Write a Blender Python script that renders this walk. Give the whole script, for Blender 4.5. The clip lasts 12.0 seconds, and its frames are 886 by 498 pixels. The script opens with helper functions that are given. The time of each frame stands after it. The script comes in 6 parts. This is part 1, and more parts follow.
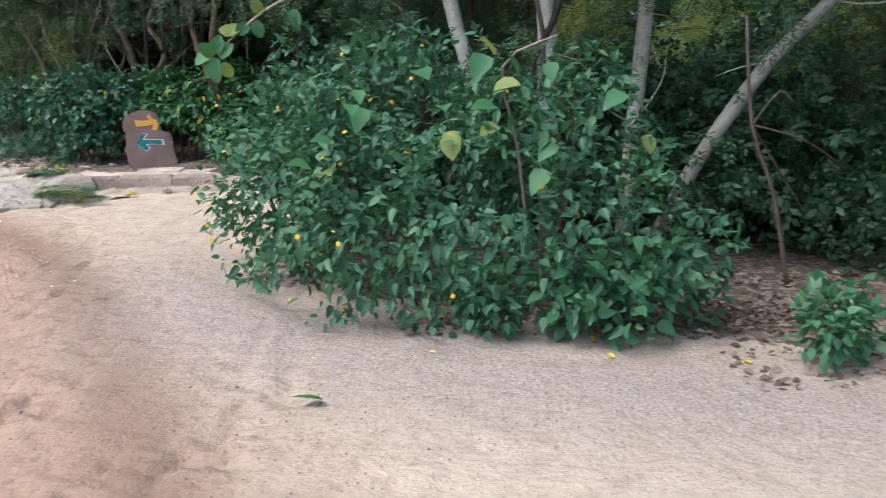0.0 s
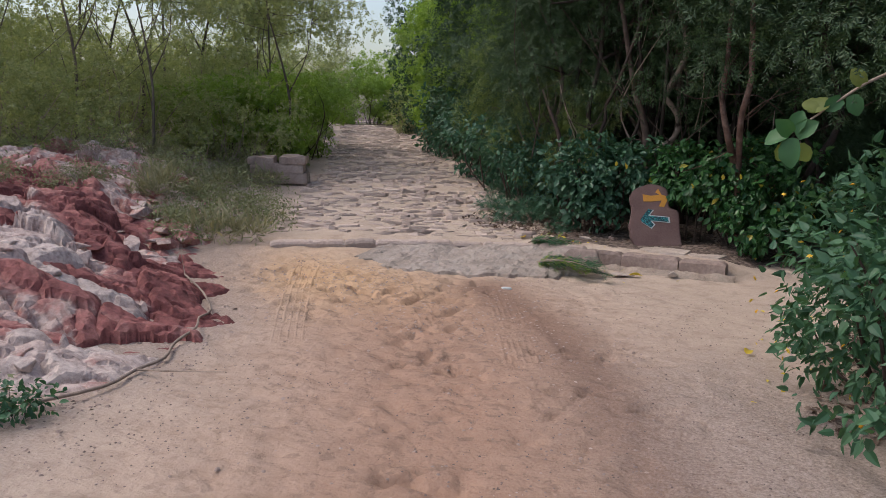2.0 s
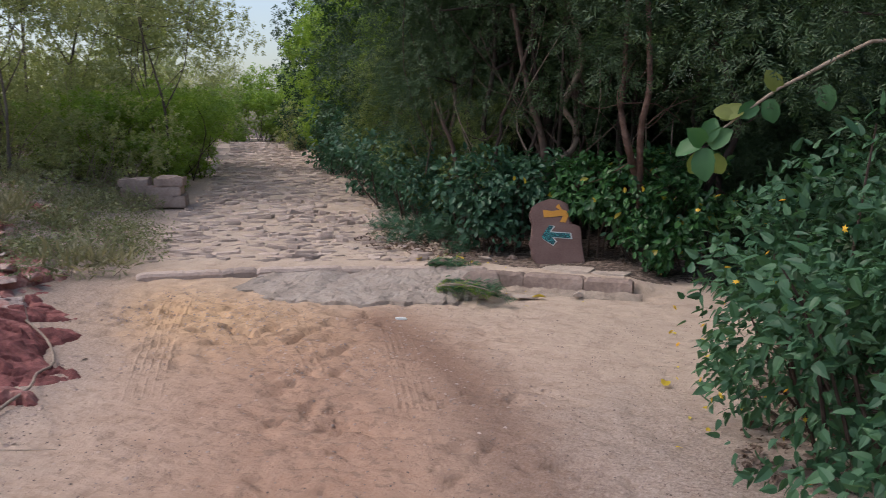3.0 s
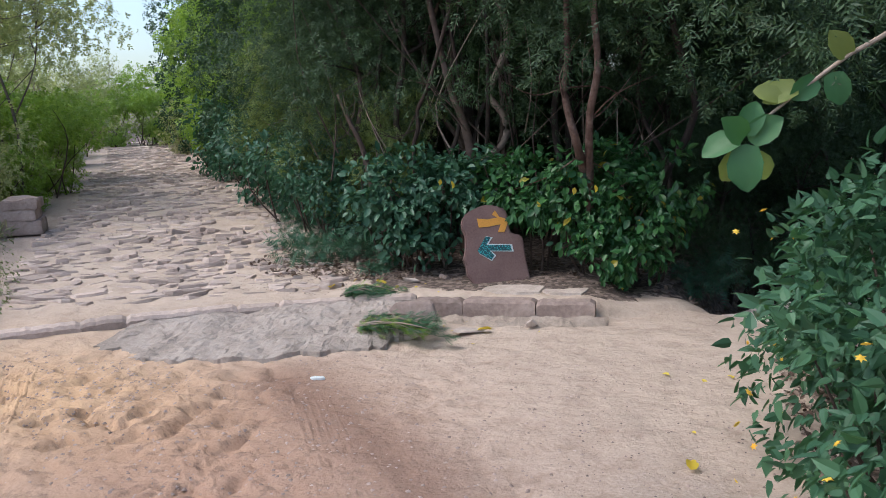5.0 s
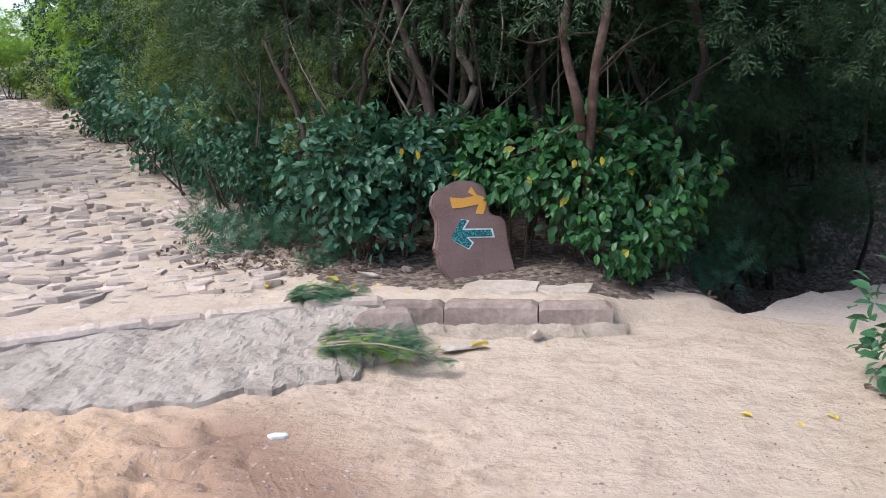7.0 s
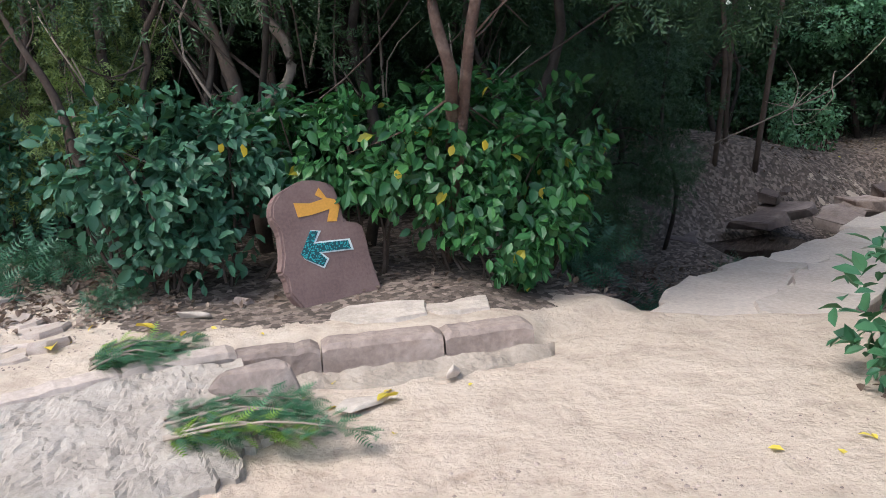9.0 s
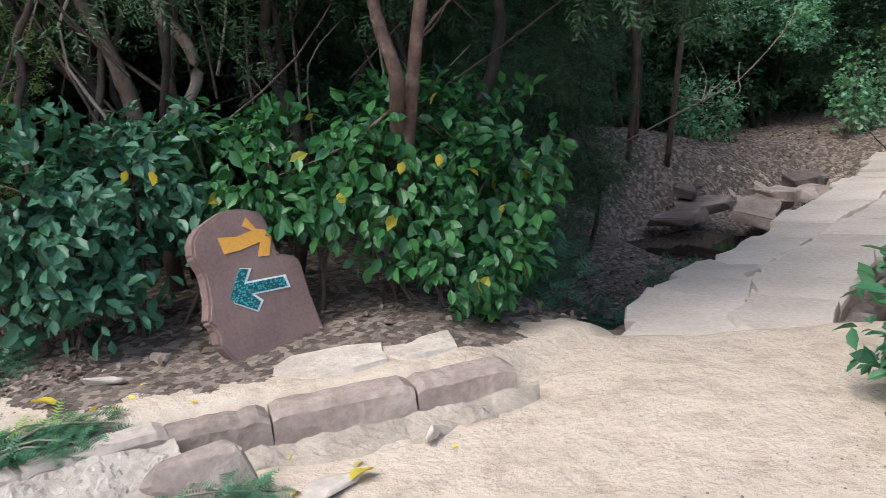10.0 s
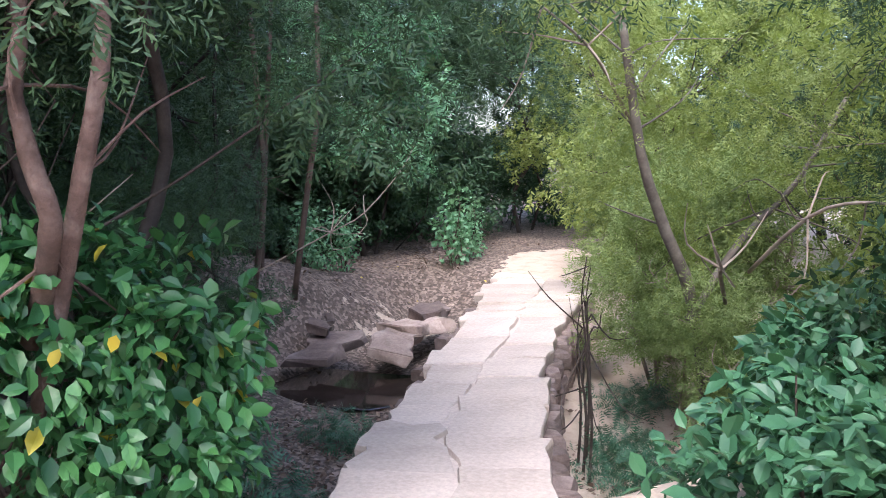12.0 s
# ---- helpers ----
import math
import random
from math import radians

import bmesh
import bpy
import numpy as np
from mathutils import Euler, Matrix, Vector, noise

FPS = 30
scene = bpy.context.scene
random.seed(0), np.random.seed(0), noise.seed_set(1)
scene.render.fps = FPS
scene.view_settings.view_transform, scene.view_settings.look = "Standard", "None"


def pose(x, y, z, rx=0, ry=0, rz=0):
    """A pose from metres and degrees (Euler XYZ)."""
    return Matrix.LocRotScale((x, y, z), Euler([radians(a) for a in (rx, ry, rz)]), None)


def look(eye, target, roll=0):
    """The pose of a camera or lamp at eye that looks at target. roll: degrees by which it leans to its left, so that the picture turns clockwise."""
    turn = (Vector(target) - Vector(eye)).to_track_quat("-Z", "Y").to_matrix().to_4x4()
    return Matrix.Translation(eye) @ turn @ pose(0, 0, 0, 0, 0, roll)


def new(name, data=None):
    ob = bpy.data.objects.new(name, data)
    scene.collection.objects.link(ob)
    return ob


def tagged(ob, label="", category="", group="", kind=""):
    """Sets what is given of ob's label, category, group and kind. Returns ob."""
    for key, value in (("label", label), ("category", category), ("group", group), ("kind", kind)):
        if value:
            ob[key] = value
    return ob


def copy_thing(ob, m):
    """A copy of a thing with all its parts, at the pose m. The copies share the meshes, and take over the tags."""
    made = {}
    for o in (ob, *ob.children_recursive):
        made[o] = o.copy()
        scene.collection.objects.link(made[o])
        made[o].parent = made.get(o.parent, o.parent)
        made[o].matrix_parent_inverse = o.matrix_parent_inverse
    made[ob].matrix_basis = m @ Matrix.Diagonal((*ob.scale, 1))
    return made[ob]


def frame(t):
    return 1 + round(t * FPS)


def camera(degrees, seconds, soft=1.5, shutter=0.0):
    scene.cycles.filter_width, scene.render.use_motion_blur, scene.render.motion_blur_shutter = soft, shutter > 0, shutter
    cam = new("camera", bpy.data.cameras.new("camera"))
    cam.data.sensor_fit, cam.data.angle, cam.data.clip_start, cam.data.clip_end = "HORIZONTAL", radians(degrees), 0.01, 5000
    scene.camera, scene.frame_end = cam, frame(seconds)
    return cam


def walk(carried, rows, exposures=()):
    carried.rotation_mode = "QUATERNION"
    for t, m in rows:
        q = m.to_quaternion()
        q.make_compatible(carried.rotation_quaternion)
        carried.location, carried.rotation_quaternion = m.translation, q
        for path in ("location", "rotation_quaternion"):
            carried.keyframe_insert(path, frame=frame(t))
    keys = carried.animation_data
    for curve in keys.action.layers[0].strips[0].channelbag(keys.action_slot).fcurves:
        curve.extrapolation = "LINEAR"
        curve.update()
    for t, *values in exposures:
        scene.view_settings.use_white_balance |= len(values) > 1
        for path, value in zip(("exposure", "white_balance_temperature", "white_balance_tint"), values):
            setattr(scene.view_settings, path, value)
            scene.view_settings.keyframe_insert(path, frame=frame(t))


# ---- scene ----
cam = camera(55.43, 12.0, soft=0.5, shutter=0.15)
# seconds, place in metres, turn in degrees
ROWS = [
    (0, 0.001, -0.000, 1.464, 76.38, 0.90, 1.27),
    (0.5, -0.226, 0.167, 1.456, 75.96, 1.08, 13.57),
    (1, -0.517, 0.395, 1.517, 78.56, 2.54, 25.43),
    (1.5, -0.699, 0.563, 1.499, 80.08, 0.08, 30.77),
    (2, -0.924, 0.772, 1.488, 80.86, -1.41, 31.16),
    (2.5, -1.067, 1.045, 1.467, 81.39, -1.39, 29.55),
    (3, -1.164, 1.399, 1.483, 81.94, -0.46, 24.25),
    (3.2, -1.203, 1.525, 1.463, 81.95, -0.75, 21.35),
    (4.8, -1.790, 2.587, 1.542, 81.27, 2.07, 16.50),
    (5, -1.885, 2.705, 1.532, 81.24, 2.06, 17.12),
    (5.5, -2.077, 2.988, 1.548, 80.94, 3.18, 14.07),
    (6, -2.293, 3.361, 1.533, 80.01, 3.95, 11.08),
    (6.5, -2.533, 3.663, 1.529, 78.43, 2.37, 10.41),
    (6.7, -2.630, 3.773, 1.548, 78.21, 1.84, 10.16),
    (8.3, -3.433, 4.654, 1.466, 77.39, 1.14, 0.90),
    (8.5, -3.499, 4.754, 1.466, 77.29, 1.58, -3.65),
    (9, -3.630, 5.103, 1.419, 76.99, 2.66, -9.27),
    (9.5, -3.726, 5.465, 1.454, 76.97, 5.15, -10.68),
    (10, -3.833, 5.764, 1.454, 76.39, 3.95, -17.58),
    (10.5, -3.870, 5.999, 1.457, 75.91, 4.67, -27.40),
    (11, -3.808, 6.348, 1.479, 77.02, 1.77, -38.03),
    (11.5, -3.815, 6.576, 1.556, 81.68, 0.64, -40.47),
    (12, -3.866, 6.881, 1.569, 83.16, -0.45, -45.63),
]
walk(cam, [(t, pose(x, y, z, rx, ry, rz)) for t, x, y, z, rx, ry, rz in ROWS], exposures=[(0.0, 1.35, 6000, 1), (0.8, 1.0, 6050, 4), (1.5, 0.42, 6600, 12), (3.0, 0.45, 6550, 12), (4.8, 0.8, 6100, 8), (6.5, 1.2, 6000, 6), (8.5, 1.35, 6000, 4), (10.5, 1.52, 6000, 1), (11.3, 1.85, 5900, 5), (12.0, 2.2, 5900, 13)])

# ---- daylight: high thin overcast ----
sky_world = bpy.data.worlds.new("overcast_sky")
scene.world = sky_world
sky_world.use_nodes = True
wn = sky_world.node_tree.nodes
sky_tex = wn.new("ShaderNodeTexSky")
sky_tex.sky_type = "NISHITA"
sky_tex.sun_disc = False
sky_tex.sun_elevation, sky_tex.sun_rotation = radians(58), radians(242)
sky_tex.air_density, sky_tex.dust_density, sky_tex.ozone_density = 1.0, 3.0, 0.6
sky_world.node_tree.links.new(sky_tex.outputs[0], wn["Background"].inputs[0])
wn["Background"].inputs[1].default_value = 0.15
sun_data = bpy.data.lights.new("sun", "SUN")
sun_data.energy, sun_data.angle, sun_data.color = 0.8, radians(25), (1.0, 0.96, 0.9)
sun = new("sun", sun_data)
sun.matrix_world = look((-14, -7.5, 26), (0, 0, 0))


# ---- materials ----
def base_mat(name):
    m = bpy.data.materials.new(name)
    m.use_nodes = True
    return m, m.node_tree.nodes, m.node_tree.links, m.node_tree.nodes["Principled BSDF"]


def noise_node(nt, ln, scale, detail=6.0, rough=0.6, coord="Object", distort=0.0):
    tc = nt.new("ShaderNodeTexCoord")
    n = nt.new("ShaderNodeTexNoise")
    n.inputs["Scale"].default_value, n.inputs["Detail"].default_value = scale, detail
    n.inputs["Roughness"].default_value, n.inputs["Distortion"].default_value = rough, distort
    ln.new(tc.outputs[coord], n.inputs["Vector"])
    return n.outputs["Fac"]


def ramp(nt, ln, fac, stops):
    r = nt.new("ShaderNodeValToRGB")
    while len(r.color_ramp.elements) < len(stops):
        r.color_ramp.elements.new(0.5)
    for e, (p, c) in zip(r.color_ramp.elements, stops):
        e.position, e.color = p, (*c, 1)
    ln.new(fac, r.inputs[0])
    return r.outputs[0]


def mixc(nt, ln, fac, a, b, blend="MIX"):
    m = nt.new("ShaderNodeMix")
    m.data_type, m.blend_type = "RGBA", blend
    for sock, v in ((m.inputs[0], fac), (m.inputs[6], a), (m.inputs[7], b)):
        if isinstance(v, (int, float)):
            sock.default_value = v
        elif isinstance(v, tuple):
            sock.default_value = (*v, 1)
        else:
            ln.new(v, sock)
    return m.outputs[2]


def mathn(nt, ln, op, a, b=0.0):
    m = nt.new("ShaderNodeMath")
    m.operation = op
    m.use_clamp = op in ("MULTIPLY_ADD",)
    for sock, v in zip(m.inputs, (a, b)):
        if isinstance(v, (int, float)):
            sock.default_value = v
        else:
            ln.new(v, sock)
    return m.outputs[0]


def bump(nt, ln, bsdf, height, strength=0.5, distance=0.01):
    b = nt.new("ShaderNodeBump")
    b.inputs["Strength"].default_value, b.inputs["Distance"].default_value = strength, distance
    ln.new(height, b.inputs["Height"])
    ln.new(b.outputs[0], bsdf.inputs["Normal"])


def rough_mat(name, c_dark, c_mid, c_light, big=1.5, fine=40.0, rough=0.9, depth=0.01, spread=0.35, per_piece=0.25):
    """Stone, earth, bark: two scales of colour, grain and relief; pieces differ a little from one another."""
    m, nt, ln, b = base_mat(name)
    large = noise_node(nt, ln, big, 5)
    small = noise_node(nt, ln, fine, 8, 0.7)
    c = ramp(nt, ln, large, [(0.5 - spread / 2, c_dark), (0.5, c_mid), (0.5 + spread / 2, c_light)])
    c = mixc(nt, ln, 0.4, c, ramp(nt, ln, small, [(0.3, tuple(v * 0.55 for v in c_mid)), (0.7, tuple(min(1, v * 1.4) for v in c_mid))]), "MIX")
    oi = nt.new("ShaderNodeObjectInfo")
    geo = nt.new("ShaderNodeNewGeometry")
    rnd = mathn(nt, ln, "FRACT", mathn(nt, ln, "ADD", oi.outputs["Random"], geo.outputs["Random Per Island"]))
    v = mathn(nt, ln, "ADD", mathn(nt, ln, "MULTIPLY", rnd, 2 * per_piece), 1 - per_piece)
    hsv = nt.new("ShaderNodeHueSaturation")
    ln.new(c, hsv.inputs["Color"])
    ln.new(v, hsv.inputs["Value"])
    ln.new(hsv.outputs[0], b.inputs["Base Color"])
    b.inputs["Roughness"].default_value = rough
    b.inputs["Specular IOR Level"].default_value = 0.25
    bump(nt, ln, b, mathn(nt, ln, "ADD", large, mathn(nt, ln, "MULTIPLY", small, 0.6)), 0.7, depth)
    return m


def leaf_mat(name, dark, mid, light, gloss=0.45, through_light=0.3, yellow=0.0):
    """Leaf: each differs in green, some yellowed; waxy sheen, light shines through."""
    m, nt, ln, b = base_mat(name)
    oi = nt.new("ShaderNodeObjectInfo")
    geo = nt.new("ShaderNodeNewGeometry")
    rnd = mathn(nt, ln, "FRACT", mathn(nt, ln, "ADD", oi.outputs["Random"], geo.outputs["Random Per Island"]))
    stops = [(0.0, dark), (0.45, mid), (0.93 if yellow else 1.0, light)]
    if yellow:
        stops += [(1.0 - yellow, light), (1.0 - yellow * 0.8, (0.5, 0.38, 0.03))]
    c = ramp(nt, ln, rnd, stops)
    c = mixc(nt, ln, 0.35, c, mixc(nt, ln, noise_node(nt, ln, 1.6, 3), tuple(v * 0.6 for v in mid), tuple(min(1, v * 1.4) for v in mid)))
    ln.new(c, b.inputs["Base Color"])
    b.inputs["Roughness"].default_value = gloss
    b.inputs["Specular IOR Level"].default_value = 0.4
    bump(nt, ln, b, noise_node(nt, ln, 120, 3), 0.25, 0.002)
    tr = nt.new("ShaderNodeBsdfTranslucent")
    ln.new(mixc(nt, ln, 1.0, c, (1.0, 1.0, 0.55), "MULTIPLY"), tr.inputs["Color"])
    mx = nt.new("ShaderNodeMixShader")
    mx.inputs[0].default_value = through_light
    ln.new(b.outputs[0], mx.inputs[1])
    ln.new(tr.outputs[0], mx.inputs[2])
    ln.new(mx.outputs[0], nt["Material Output"].inputs["Surface"])
    return m


def ground_mat():
    """Trodden sandy earth; zones of leaf litter, red earth, damp earth, orange sand and gravel are stored on the mesh."""
    m, nt, ln, b = base_mat("sandy_earth")
    big = noise_node(nt, ln, 0.7, 5)
    mid = noise_node(nt, ln, 5.0, 8, 0.65)
    fine = noise_node(nt, ln, 60.0, 8, 0.75)
    vor = nt.new("ShaderNodeTexVoronoi")
    vor.inputs["Scale"].default_value = 28
    tc = nt.new("ShaderNodeTexCoord")
    ln.new(tc.outputs["Object"], vor.inputs["Vector"])
    sand = ramp(nt, ln, big, [(0.3, (0.43, 0.34, 0.27)), (0.5, (0.5, 0.402, 0.322)), (0.7, (0.57, 0.47, 0.385))])
    sand = mixc(nt, ln, 0.5, sand, ramp(nt, ln, mid, [(0.36, (0.32, 0.24, 0.182)), (0.46, (0.485, 0.385, 0.305)), (0.7, (0.585, 0.485, 0.4))]))
    # leaf litter; its brown is lowered further for the shade under the bushes
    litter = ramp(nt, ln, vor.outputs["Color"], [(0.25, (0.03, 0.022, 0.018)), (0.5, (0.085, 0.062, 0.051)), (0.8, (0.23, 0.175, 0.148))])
    gravel = ramp(nt, ln, fine, [(0.36, (0.15, 0.118, 0.104)), (0.5, (0.29, 0.232, 0.205)), (0.66, (0.44, 0.365, 0.33))])

    def zone(name):
        a = nt.new("ShaderNodeAttribute")
        a.attribute_name = name
        return a.outputs["Fac"]

    def rag(z):
        return mathn(nt, ln, "GREATER_THAN", mathn(nt, ln, "ADD", z, mathn(nt, ln, "MULTIPLY", mathn(nt, ln, "SUBTRACT", mid, 0.5), 1.3)), 0.5)

    c = mixc(nt, ln, mathn(nt, ln, "MULTIPLY", zone("reddish"), 0.9), sand, mixc(nt, ln, mid, (0.29, 0.155, 0.1), (0.44, 0.265, 0.18)))
    c = mixc(nt, ln, mathn(nt, ln, "MULTIPLY", zone("orange"), 1.0), c, mixc(nt, ln, mid, (0.46, 0.27, 0.135), (0.68, 0.46, 0.27)))
    c = mixc(nt, ln, mathn(nt, ln, "MULTIPLY", zone("damp"), 0.9), c, (0.22, 0.125, 0.085))
    c = mixc(nt, ln, mathn(nt, ln, "MULTIPLY", zone("gravel"), mathn(nt, ln, "ADD", mathn(nt, ln, "MULTIPLY", rag(zone("gravel")), 0.25), 0.6)), c, gravel)
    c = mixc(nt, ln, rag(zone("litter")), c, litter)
    scuff = noise_node(nt, ln, 13.0, 6, 0.6, distort=0.3)
    c = mixc(nt, ln, mathn(nt, ln, "MULTIPLY", ramp(nt, ln, scuff, [(0.54, (0, 0, 0)), (0.62, (1, 1, 1))]), mathn(nt, ln, "ADD", 0.12, mathn(nt, ln, "MULTIPLY", zone("reddish"), 0.5))), c, (0.2, 0.13, 0.095))
    c = mixc(nt, ln, 0.13, c, ramp(nt, ln, fine, [(0.3, (0.22, 0.16, 0.13)), (0.7, (0.68, 0.56, 0.48))]))
    ln.new(c, b.inputs["Base Color"])
    b.inputs["Roughness"].default_value = 0.95
    b.inputs["Specular IOR Level"].default_value = 0.15
    h = mathn(nt, ln, "ADD", mathn(nt, ln, "ADD", mid, mathn(nt, ln, "MULTIPLY", scuff, -0.3)), mathn(nt, ln, "MULTIPLY", fine, 0.12))
    bump(nt, ln, b, h, 1.0, 0.04)
    return m


SAND = ground_mat()
COBBLE = rough_mat("dusty_cobble", (0.34, 0.265, 0.225), (0.46, 0.37, 0.32), (0.57, 0.475, 0.415), 2.0, 30, per_piece=0.25)
SLAB = rough_mat("dusty_slab", (0.37, 0.3, 0.255), (0.48, 0.4, 0.345), (0.56, 0.475, 0.415), 1.3, 30, depth=0.008, per_piece=0.15)
KERB = rough_mat("kerb_stone", (0.2, 0.15, 0.13), (0.335, 0.255, 0.22), (0.48, 0.39, 0.345), 4.0, 34, depth=0.02)
CONCRETE = rough_mat("old_mortar", (0.33, 0.275, 0.232), (0.455, 0.38, 0.325), (0.55, 0.47, 0.41), 4.5, 45, depth=0.02, spread=0.22)
DULL_MORTAR = rough_mat("crumbling_mortar", (0.25, 0.2, 0.165), (0.38, 0.31, 0.255), (0.49, 0.405, 0.335), 5.0, 45, depth=0.02)
MARKER = rough_mat("purple_sandstone", (0.16, 0.1, 0.094), (0.235, 0.152, 0.14), (0.31, 0.21, 0.192), 3.0, 60, depth=0.006)
DARK_ROCK = rough_mat("dark_broken_rock", (0.06, 0.045, 0.042), (0.14, 0.105, 0.095), (0.36, 0.29, 0.26), 2.2, 25, depth=0.02)
RUBBLE = rough_mat("rubble_stone", (0.10, 0.075, 0.065), (0.2, 0.15, 0.135), (0.34, 0.27, 0.24), 3.0, 30, depth=0.02)
BARK = rough_mat("brown_bark", (0.045, 0.032, 0.026), (0.085, 0.06, 0.049), (0.15, 0.112, 0.094), 6.0, 60, depth=0.01)
BARK_DARK = rough_mat("dark_bark", (0.025, 0.019, 0.016), (0.05, 0.038, 0.032), (0.09, 0.07, 0.06), 6.0, 60, depth=0.01)
BARK_RED = rough_mat("reddish_bark", (0.07, 0.042, 0.033), (0.13, 0.08, 0.064), (0.27, 0.19, 0.155), 9.0, 45, depth=0.03)
TWIG_GREY = rough_mat("grey_scrub_bark", (0.09, 0.075, 0.062), (0.15, 0.125, 0.105), (0.24, 0.205, 0.175), 8.0, 60, depth=0.004)
BARK_PALE = rough_mat("pale_grey_bark", (0.22, 0.2, 0.17), (0.36, 0.33, 0.29), (0.5, 0.47, 0.42), 5.0, 40, depth=0.006)
TWIG = rough_mat("dry_twig", (0.2, 0.15, 0.12), (0.3, 0.235, 0.19), (0.42, 0.34, 0.28), 8.0, 60, depth=0.003)
DRY_LEAF = leaf_mat("dry_leaf", (0.06, 0.037, 0.027), (0.15, 0.1, 0.076), (0.36, 0.28, 0.23), 0.7, 0.1)
YELLOW_LEAF = leaf_mat("yellow_leaf", (0.55, 0.38, 0.03), (0.62, 0.46, 0.05), (0.6, 0.5, 0.1), 0.5, 0.3)
LEAF_LANTANA = leaf_mat("lantana_leaf", (0.035, 0.095, 0.055), (0.06, 0.15, 0.08), (0.1, 0.22, 0.1), 0.5)
LEAF_OVAL = leaf_mat("oval_leaf", (0.018, 0.062, 0.024), (0.036, 0.118, 0.038), (0.085, 0.21, 0.06), 0.34, 0.24, yellow=0.015)
LEAF_BLUE = leaf_mat("bluish_leaf", (0.034, 0.088, 0.056), (0.052, 0.136, 0.081), (0.088, 0.19, 0.106), 0.42, 0.24)
LEAF_BIG = leaf_mat("large_round_leaf", (0.045, 0.14, 0.06), (0.065, 0.18, 0.075), (0.1, 0.23, 0.085), 0.45, 0.35)
LEAF_FEATHER = leaf_mat("feathery_leaf", (0.025, 0.055, 0.026), (0.045, 0.088, 0.038), (0.08, 0.138, 0.055), 0.55, 0.25)
LEAF_LIME = leaf_mat("lime_leaf", (0.18, 0.23, 0.06), (0.27, 0.33, 0.1), (0.38, 0.44, 0.17), 0.55, 0.5)
LEAF_DEEP = leaf_mat("deep_green_leaf", (0.02, 0.05, 0.024), (0.035, 0.08, 0.035), (0.06, 0.12, 0.05), 0.5, 0.25)
LEAF_BRIGHT = leaf_mat("bright_green_leaf", (0.13, 0.22, 0.035), (0.22, 0.35, 0.06), (0.32, 0.46, 0.11), 0.5, 0.5)
LEAF_GREY = leaf_mat("grey_green_leaf", (0.22, 0.26, 0.125), (0.34, 0.38, 0.185), (0.46, 0.49, 0.27), 0.55, 0.5)
LEAF_MINT = leaf_mat("mint_leaf", (0.09, 0.21, 0.115), (0.16, 0.33, 0.185), (0.26, 0.45, 0.27), 0.45, 0.35)
LEAF_BROAD = leaf_mat("broad_leaf", (0.034, 0.1, 0.052), (0.055, 0.15, 0.072), (0.09, 0.215, 0.1), 0.4, 0.25)
LEAF_DUSTY = leaf_mat("dusty_weed_leaf", (0.13, 0.155, 0.075), (0.2, 0.225, 0.115), (0.29, 0.3, 0.175), 0.75, 0.25)
LEAF_SAGE = leaf_mat("sage_leaf", (0.14, 0.2, 0.07), (0.21, 0.28, 0.1), (0.3, 0.37, 0.15), 0.6, 0.4)
GRASS_DRY = leaf_mat("dry_grass", (0.2, 0.2, 0.12), (0.3, 0.29, 0.18), (0.42, 0.39, 0.26), 0.8, 0.25)
FLOWER = leaf_mat("orange_yellow_flower", (0.75, 0.32, 0.02), (0.85, 0.5, 0.04), (0.85, 0.66, 0.12), 0.6, 0.25)


def paint_mat(name, col, rough=0.7):
    m, nt, ln, b = base_mat(name)
    c = mixc(nt, ln, noise_node(nt, ln, 70, 6), tuple(v * 0.7 for v in col), tuple(min(1, v * 1.25) for v in col))
    ln.new(c, b.inputs["Base Color"])
    b.inputs["Roughness"].default_value = rough
    bump(nt, ln, b, noise_node(nt, ln, 150, 4), 0.3, 0.002)
    return m


PAINT_ORANGE = paint_mat("orange_paint", (0.62, 0.30, 0.05))
PAINT_WHITE = paint_mat("white_paint", (0.62, 0.66, 0.66))


def speckled_teal():
    m, nt, ln, b = base_mat("teal_paint_speckled")
    v = nt.new("ShaderNodeTexVoronoi")
    v.inputs["Scale"].default_value = 95
    tc = nt.new("ShaderNodeTexCoord")
    ln.new(tc.outputs["Object"], v.inputs["Vector"])
    ln.new(ramp(nt, ln, v.outputs["Distance"], [(0.28, (0.05, 0.36, 0.38)), (0.5, (0.01, 0.06, 0.075))]), b.inputs["Base Color"])
    b.inputs["Roughness"].default_value = 0.7
    return m


PAINT_TEAL = speckled_teal()


